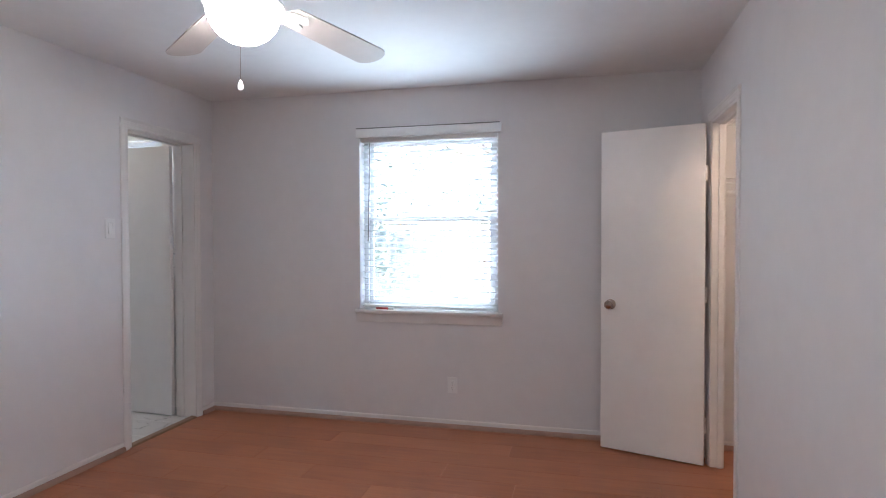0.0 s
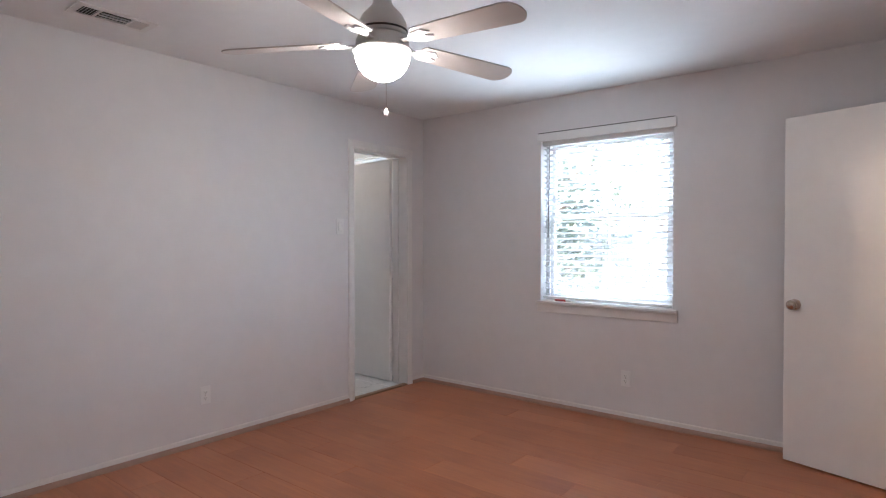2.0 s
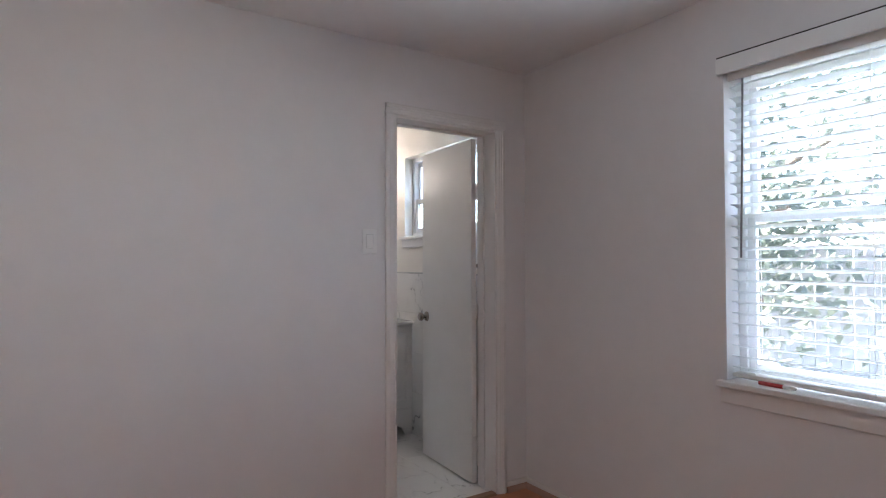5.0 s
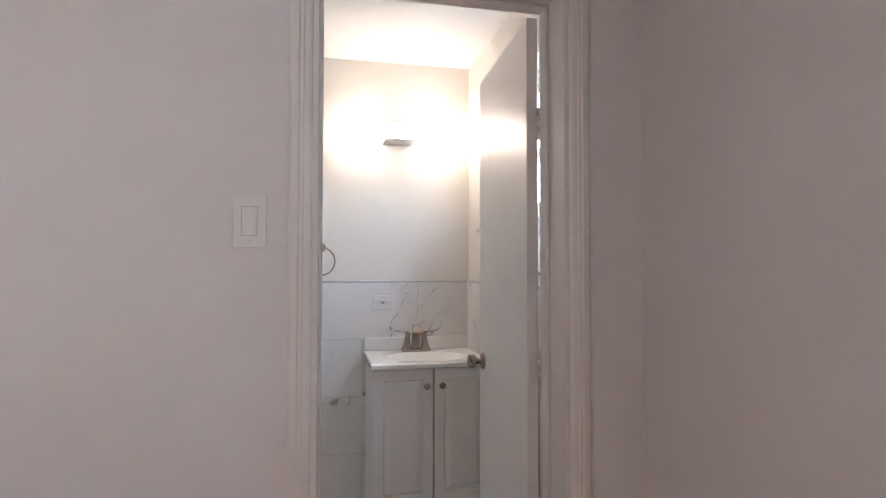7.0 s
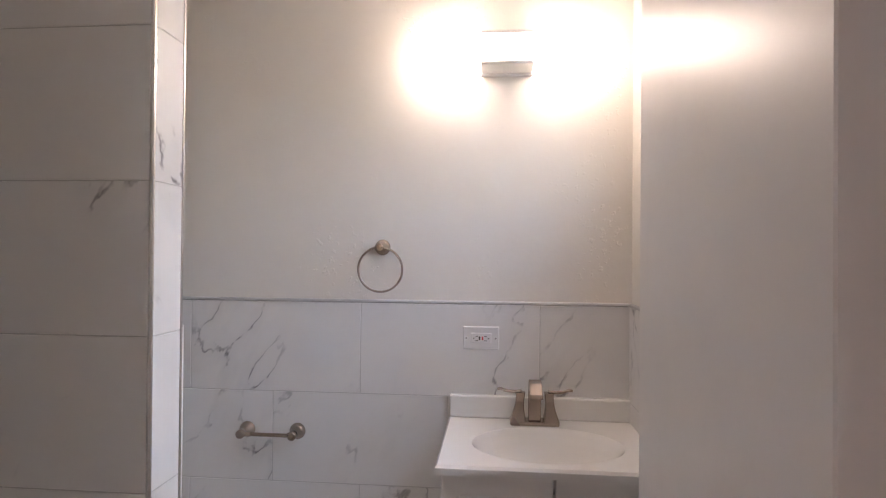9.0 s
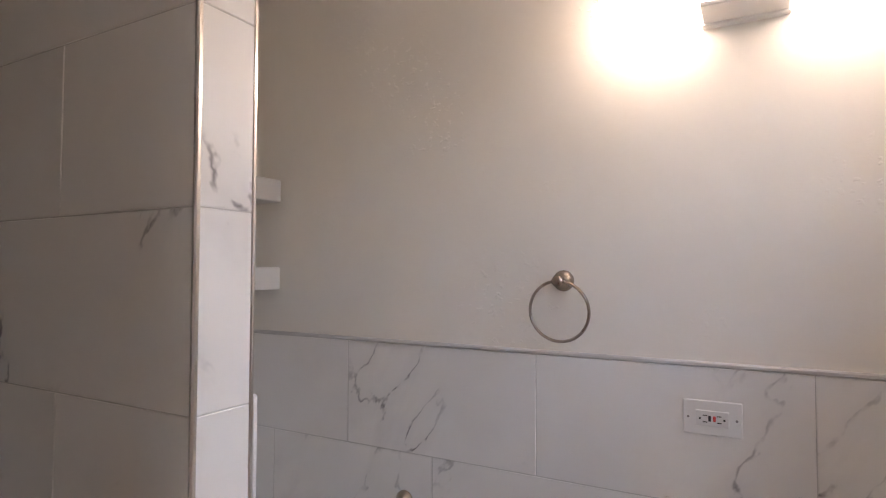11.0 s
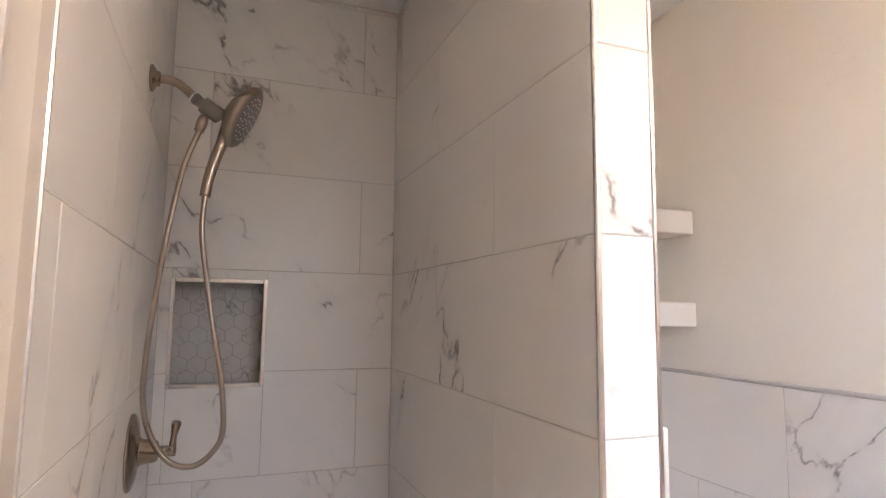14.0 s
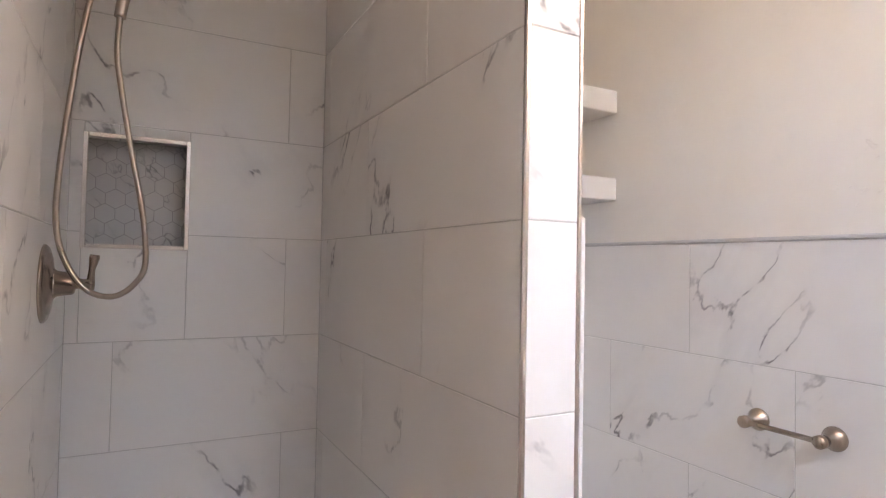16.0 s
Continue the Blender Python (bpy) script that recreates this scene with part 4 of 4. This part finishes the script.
part("hose_nut", sweep(bmesh.new(), [Vector(HOSE_TOP) + Vector((-0.008, 0, 0.030)), Vector(HOSE_TOP) + Vector((-0.004, 0, 0.014)), Vector(HOSE_TOP) + Vector((0.0015, 0, -0.006))], [0.0095, 0.0125, 0.0105], 16), NICKEL, br)
face_way = Vector((-0.86, 0.17, -0.44)).normalized()
hm = Matrix.Translation(HEAD) @ Matrix.Scale(1.13, 4) @ face_way.to_track_quat('Z', 'Y').to_matrix().to_4x4()
hd = part("spray_head", lathe(bmesh.new(), [(0, -0.032), (0.018, -0.031), (0.036, -0.024), (0.056, -0.012), (0.066, -0.002), (0.0685, 0.005), (0.065, 0.010), (0.060, 0.0105)], hm, 40), NICKEL, shower)
part("spray_face", lathe(bmesh.new(), [(0.060, 0.006), (0.060, 0.0108), (0.040, 0.0122), (0, 0.0126)], hm, 36), GREY_PLASTIC, hd, "grey rubber spray face")
bm = bmesh.new()
for rr, cnt in ((0.046, 20), (0.034, 14), (0.021, 9), (0.009, 5)):
    for k in range(cnt):
        lathe(bm, [(0.0016, 0.010), (0.0012, 0.0142), (0, 0.0145)], hm @ pose(rr * math.cos(2 * math.pi * k / cnt), rr * math.sin(2 * math.pi * k / cnt), 0), 6)
part("nozzles", bm, WHITE_PLASTIC, hd)
handle = spline(HANDLE, 6)
part("handle", sweep(bmesh.new(), handle, [0.020 - 0.0065 * min(1, i / 8) - 0.002 * i / len(handle) for i in range(len(handle))], 16), NICKEL, shower)
b1 = Vector(HANDLE[1])
part("selector", lathe(bmesh.new(), [(0.010, -0.004), (0.009, 0.006), (0.004, 0.009), (0, 0.0092)], Matrix.Translation(b1 + face_way * 0.016) @ face_way.to_track_quat('Z', 'Y').to_matrix().to_4x4(), 14), NICKEL, hd)
hose = spline(HOSE, 44)
part("hose", sweep(bmesh.new(), hose, 0.0052, 10, ribs=0.34), NICKEL, shower, "ribbed metal hose")

valve = thing("shower_valve", pose(sx, 2.249, 1.105), "brushed nickel shower valve with a lever handle", "shower valve")
vm = pose(0, 0, 0, 0, -90, 0)
part("escutcheon", lathe(bmesh.new(), [(0.082, 0.0), (0.082, 0.004), (0.076, 0.009), (0.066, 0.010), (0.064, 0.013), (0.034, 0.018), (0.032, 0.020)], vm, 44), NICKEL, valve)
part("hub", lathe(bmesh.new(), [(0.031, 0.016), (0.030, 0.022), (0.027, 0.025), (0.023, 0.052), (0.020, 0.056), (0.011, 0.058), (0.010, 0.078), (0.012, 0.082), (0.011, 0.092), (0, 0.093)], vm, 28), NICKEL, valve)
part("lever", sweep(bmesh.new(), [(-0.083, 0, -0.012), (-0.084, 0, 0.0), (-0.086, 0.0, 0.03), (-0.090, 0.0, 0.055), (-0.091, 0, 0.062)], [0.0085, 0.0085, 0.0062, 0.0105, 0.009], 14), NICKEL, valve)


# ---- outside: lawn, fence, trees ----
setting("ground", block(-400, 400, -300, 600, -0.7, -0.35), GRASS, "pale dry lawn behind the house", "ground")
fence = thing("fence", pose(0, 9.6, -0.35), "weathered grey board fence across the yard", "fence")
board_me = None
for k in range(75):
    if board_me is None:
        b0 = part("board", block(-0.068, 0.068, -0.01, 0.01, 0.04, 1.83, 0.004), FENCE, fence)
        board_me = b0
    else:
        b0 = board_me.copy()
        scene.collection.objects.link(b0)
    b0.matrix_basis = pose(-6 + k * 0.142, random.uniform(-0.004, 0.004), random.uniform(-0.02, 0.01), 0, random.uniform(-0.4, 0.4), 0)
for k in range(5):
    part("post", block(-6 + k * 2.4, -5.9 + k * 2.4, 0.012, 0.11, 0, 1.75, 0.006), FENCE, fence)
for z in (0.3, 1.5):
    part("rail", block(-6.1, 4.7, 0.011, 0.05, z, z + 0.09, 0.004), FENCE, fence)


def tree(x, y, h, spread_, seed):
    rnd = random.Random(seed)
    t = thing("tree", pose(x, y, -0.35), "leafy green yard tree behind the fence", "tree", "yard trees")
    bm = bmesh.new()
    trunk = spline([(0, 0, 0), (0.08, 0.02, h * 0.25), (-0.05, 0.06, h * 0.5), (0.05, 0, h * 0.85)], 5)
    sweep(bm, trunk, [0.16 * (1 - 0.8 * i / len(trunk)) for i in range(len(trunk))], 10)
    tips = []
    for k in range(14):
        a, s = rnd.uniform(0, 6.28), trunk[rnd.randint(len(trunk) // 3, len(trunk) - 1)]
        L = spread_ * rnd.uniform(0.5, 1.0)
        e = s + Vector((L * math.cos(a), L * math.sin(a), L * rnd.uniform(0.1, 0.7)))
        limb = spline([s, (s + e) / 2 + Vector((0, 0, 0.12 * L)), e], 4)
        sweep(bm, limb, [0.05 * (1 - 0.8 * i / len(limb)) for i in range(len(limb))], 6)
        tips += limb[3:]
    part("trunk", bm, BARK, t)
    verts, faces = [], []
    for k in range(5200):
        c = rnd.choice(tips) + Vector((rnd.gauss(0, 0.34), rnd.gauss(0, 0.34), rnd.gauss(0, 0.26)))
        u = Vector((rnd.gauss(0, 1), rnd.gauss(0, 1), rnd.gauss(0, 0.6))).normalized()
        v = u.orthogonal().normalized()
        s = rnd.uniform(0.045, 0.085)
        n = len(verts)
        verts += [c - u * s, c + v * s * 0.45, c + u * s, c - v * s * 0.45]
        faces.append((n, n + 1, n + 2, n + 3))
    me = bpy.data.meshes.new("crown")
    me.from_pydata([tuple(v) for v in verts], [], faces)
    me.materials.append(LEAF)
    cr = new("crown", me)
    cr.parent = t


tree(-4.6, 8.2, 5.2, 2.4, 1), tree(-1.8, 11.8, 6.0, 2.8, 2), tree(1.6, 11.4, 5.0, 2.3, 3), tree(-8.5, 12.0, 6.5, 3.0, 4), tree(-3.7, 7.0, 4.4, 1.5, 5), tree(-6.2, 7.6, 4.6, 1.7, 6)


# ---- floors in pieces ----
def piece_mesh(name, w, h, d, mat, plane, gap=0.0008):
    """A thin slab w by h with a small worn edge; plane 'x', 'y' or 'z' is the way that it faces."""
    key = (name, round(w, 3), round(h, 3), plane)
    if key in MESHES:
        return MESHES[key]
    a, c = w / 2, h / 2
    e = min(0.0012, a / 4, c / 4)
    rows = [(a, c, -d), (a, c, -e), (a - e, c - e, 0.0)]
    verts = []
    for u, v, n in rows:
        for su, sv in ((-1, -1), (1, -1), (1, 1), (-1, 1)):
            verts.append({'z': (su * u, sv * v, n), 'x': (n, su * u, sv * v), 'y': (su * u, n, sv * v)}[plane])
    faces = [(8, 9, 10, 11)] + [(r + i, r + (i + 1) % 4, r + 4 + (i + 1) % 4, r + 4 + i) for r in (0, 4) for i in range(4)]
    if plane == 'y':
        faces = [f[::-1] for f in faces]
    me = bpy.data.meshes.new(name)
    me.from_pydata(verts, [], faces)
    me.materials.append(mat)
    MESHES[key] = me
    return me


MESHES = {}


def piece(name, parent, me, x, y, z, flip=0):
    ob = new(name, me)
    ob.parent = parent
    ob.matrix_basis = pose(x, y, z, 0, 0, flip)
    return ob


def cut(rect, hole):
    """The parts of a rectangle (u0, u1, v0, v1) outside a hole."""
    u0, u1, v0, v1 = rect
    if not hole or u1 <= hole[0] or u0 >= hole[1] or v1 <= hole[2] or v0 >= hole[3]:
        return [rect]
    a, c, b_, d = max(u0, hole[0]), min(u1, hole[1]), max(v0, hole[2]), min(v1, hole[3])
    return [r for r in ((u0, a, v0, v1), (c, u1, v0, v1), (a, c, v0, b_), (a, c, d, v1)) if r[1] - r[0] > 0.012 and r[3] - r[2] > 0.012]


def tiles(parent, plane, at, way, u0, u1, v0, v1, length, joints, hole=None, mat=None, course=ROW, datum=TOP):
    """Courses of tile on an upright face at `at`, facing way (+1, -1) along plane; joints: the course's number -> one joint's place."""
    g = 0.001
    k = math.floor((v0 - datum) / course + 1e-6)
    while datum + k * course < v1 - 0.01:
        a, c = max(v0, datum + k * course), min(v1, datum + (k + 1) * course)
        j = joints(k)
        u = j - math.ceil((j - u0) / length) * length
        while u < u1 - 0.005:
            lo, hi = max(u, u0), min(u + length, u1)
            if hi - lo > 0.012:
                for r in cut((lo, hi, a, c), hole):
                    me = piece_mesh("tile", r[1] - r[0] - 2 * g, r[3] - r[2] - 2 * g, 0.009, mat or TILE, plane)
                    um, vm_ = (r[0] + r[1]) / 2, (r[2] + r[3]) / 2
                    if plane == 'x':
                        piece("tile", parent, me, at, um, vm_, 0 if way > 0 else 180)
                    else:
                        piece("tile", parent, me, um, at, vm_, 0 if way > 0 else 180)
            u += length
        k += 1


objs = bpy.data.objects
row = 0
y = -1.2
while y < NY - 0.002:
    x = WX - 0.045 - (row * 0.43) % 1.2
    while x < 1.4:
        lo, hi = max(x, WX if not (DY0 < y + 0.1 < DY1) else WX - 0.04), min(x + 1.2, 1.4)
        if hi - lo > 0.02:
            w = min(0.194, NY - y)
            piece("plank", objs["floor_1"], piece_mesh("plank", hi - lo - 0.0008, w - 0.0006, 0.008, PLANK, 'z'), (lo + hi) / 2, y + w / 2, random.uniform(-0.0002, 0.0002))
        x += 1.2
    y += 0.194
    row += 1
y, row = 1.6, 0
while y < NYB - 0.01:
    x = VX - 0.3 * (row % 2)
    while x < WX - 0.052:
        lo, hi, w = max(x, VX), min(x + 0.61, WX - 0.052), min(0.305, NYB - y)
        if hi - lo > 0.02:
            piece("tile", objs["floor_2"], piece_mesh("floor_tile", hi - lo - 0.003, w - 0.003, 0.009, FLOOR_TILE, 'z'), (lo + hi) / 2, y + w / 2, 0)
        x += 0.61
    y += 0.305
    row += 1

# ---- wall tiles ----
L = 0.603
tiles(objs["wall_bath_west"], 'x', VX + 0.010, 1, AY, NYB, 0, TOP, 0.592, lambda k: 3.185 if k % 2 else 2.885)
tiles(objs["wall_bath_north"], 'y', NYB - 0.010, -1, VX + 0.010, WXB - 0.004, 0, TOP, L, lambda k: -3.988 if k % 2 else -3.688)
tiles(objs["wall_alcove"], 'y', AY + 0.010, 1, VX + 0.010, PX1 - 0.010, 0, TOP, L, lambda k: -4.168 if k % 2 else -4.468)
tiles(objs["wall_shower_back"], 'y', SY, 1, PX0, WXB - 0.008, 0, CEIL, L, lambda k: -3.665 if k % 2 else -3.199, (NX0, NX1, NZ0, NZ1))
tiles(objs["wall_partition"], 'x', PX0, 1, SY, PY - 0.004, 0, CEIL, 0.70, lambda k: 2.617 if k % 2 else 2.274)
tiles(objs["wall_partition"], 'y', PY, 1, PX1 + 0.006, PX0 - 0.006, 0, CEIL, 0.5, lambda k: PX1 - 0.1)
tiles(objs["wall_partition"], 'x', PX1 - 0.010, -1, AY + 0.01, PY - 0.012, 0, TOP, L, lambda k: 2.579 if k % 2 else 2.279)
tiles(objs["wall_shower_side"], 'x', WXB - 0.008, -1, SY, SHOWER_END - 0.004, 0, CEIL, L, lambda k: 2.639 if k % 2 else 2.339)
for nm, lim in (("wall_bath_west", (VX - 0.001, VX + 0.0085, AY, NYB, 0, TOP)), ("wall_bath_north", (VX, WXB - 0.004, NYB - 0.0085, NYB + 0.001, 0, TOP)),
                ("wall_alcove", (VX, PX1, AY - 0.001, AY + 0.0085, 0, TOP)), ("wall_partition", (PX1 - 0.0085, PX1 + 0.009, AY, PY - 0.013, 0, TOP))):
    part("grout_bed", block(*lim), GROUT, objs[nm])
part("paint_face", block(PX1 - 0.001, PX1 + 0.0085, AY, PY - 0.012, TOP, CEIL), BATH_PAINT, objs["wall_partition"], "cream paint above the dado")

# ---- edge trims ----
for nm, bm, mt, lab in (
        ("trim_dado_west", block(VX, VX + 0.0135, AY, NYB - 0.012, TOP, TOP + 0.011, 0.003), STRIP, "slim white strip capping the tile dado"),
        ("trim_dado_north", block(VX + 0.0135, WXB - 0.004, NYB - 0.0135, NYB, TOP, TOP + 0.011, 0.003), STRIP, "slim white strip capping the tile dado"),
        ("trim_dado_alcove", block(VX + 0.0135, PX1 - 0.01, AY, AY + 0.0135, TOP, TOP + 0.011, 0.003), STRIP, "slim white strip capping the tile dado"),
        ("trim_dado_partition", block(PX1 - 0.0145, PX1 - 0.001, AY + 0.014, PY - 0.012, TOP, TOP + 0.011, 0.004), TRIM, "slim white strip capping the tile dado"),
        ("trim_dado_end", block(PX1 - 0.0145, PX1 - 0.001, PY - 0.012, PY - 0.002, 0, TOP + 0.011, 0.004), TRIM, "white strip closing the dado beside the partition"),
        ("trim_partition_front", block(PX0 - 0.0085, PX0 + 0.0018, PY - 0.0075, PY + 0.0018, 0, CEIL, 0.0025, ), CHROME, "bright metal edge of the tiled partition"),
        ("trim_partition_back", block(PX1 - 0.0012, PX1 + 0.0085, PY - 0.0075, PY + 0.0018, 0, CEIL, 0.0025), CHROME, "bright metal edge of the tiled partition"),
        ("trim_shower_side", block(WXB - 0.0175, WXB, SHOWER_END - 0.0035, SHOWER_END + 0.0045, 0, CEIL, 0.002), CHROME, "bright metal edge where the shower tile ends"),
        ("trim_shower_ceiling", boxes([(PX0, WXB - 0.008, SY, SY + 0.012, CEIL - 0.014, CEIL)], 0.003), TRIM, "white strip between shower tile and ceiling")):
    setting(nm, bm, mt, lab, "trim")

# ---- niche ----
tiles(objs["wall_shower_back"], 'x', NX0 + 0.0005, 1, SY - 0.092, SY - 0.003, NZ0, NZ1, 0.6, lambda k: 1.0, mat=TILE, course=1.0, datum=NZ0)
tiles(objs["wall_shower_back"], 'x', NX1 - 0.0005, -1, SY - 0.092, SY - 0.003, NZ0, NZ1, 0.6, lambda k: 1.0, mat=TILE, course=1.0, datum=NZ0)
for z, up in ((NZ0 + 0.0005, 1), (NZ1 - 0.0005, -1)):
    ob = piece("tile", objs["wall_shower_back"], piece_mesh("sill_tile", NX1 - NX0 - 0.004, 0.088, 0.006, TILE, 'z'), (NX0 + NX1) / 2, SY - 0.048, z)
    if up < 0:
        ob.matrix_basis = pose((NX0 + NX1) / 2, SY - 0.048, z, 180, 0, 0)
setting("trim_niche", boxes([(NX0 - 0.003, NX0 + 0.010, SY - 0.006, SY + 0.0025, NZ0 - 0.003, NZ1 + 0.003), (NX1 - 0.010, NX1 + 0.003, SY - 0.006, SY + 0.0025, NZ0 - 0.003, NZ1 + 0.003),
                             (NX0 + 0.010, NX1 - 0.010, SY - 0.006, SY + 0.0025, NZ0 - 0.003, NZ0 + 0.010), (NX0 + 0.010, NX1 - 0.010, SY - 0.006, SY + 0.0025, NZ1 - 0.010, NZ1 + 0.003)], 0.002), CHROME, "bright metal frame round the shower niche", "trim")
setting("niche_grout", block(NX0 + 0.002, NX1 - 0.002, SY - 0.10, SY - 0.0935, NZ0 + 0.002, NZ1 - 0.002), HEX_GROUT, "grout behind hexagon mosaic", "wall")
hr = 0.0300
hex_me = None
for i in range(8):
    for j in range(10):
        x, z = NX0 + 0.012 + i * hr * math.sqrt(3) * 0.98 + (hr * 0.85 if j % 2 else 0), NZ0 + 0.012 + j * hr * 1.5 * 0.98
        poly = [(x + (hr - 0.0018) * math.sin(t), z + (hr - 0.0018) * math.cos(t)) for t in [math.pi / 3 * k for k in range(6)]]
        poly = [(min(max(u, NX0 + 0.003), NX1 - 0.003), min(max(v, NZ0 + 0.003), NZ1 - 0.003)) for u, v in poly]
        area = abs(sum(poly[k][0] * poly[(k + 1) % 6][1] - poly[(k + 1) % 6][0] * poly[k][1] for k in range(6))) / 2
        keep = []
        for q in poly:
            if not keep or (abs(q[0] - keep[-1][0]) + abs(q[1] - keep[-1][1])) > 1e-5:
                keep.append(q)
        if area > 0.0002 and len(keep) > 2:
            mx, mz = sum(q[0] for q in keep) / len(keep), sum(q[1] for q in keep) / len(keep)
            ob = part("hexagon", extrude(bmesh.new(), [(u - mx, v - mz) for u, v in keep], 'y', -0.004, 0.001 + random.uniform(0, 0.0004)), HEX, objs["niche_grout"])
            ob.matrix_basis = pose(mx, SY - 0.0935, mz)
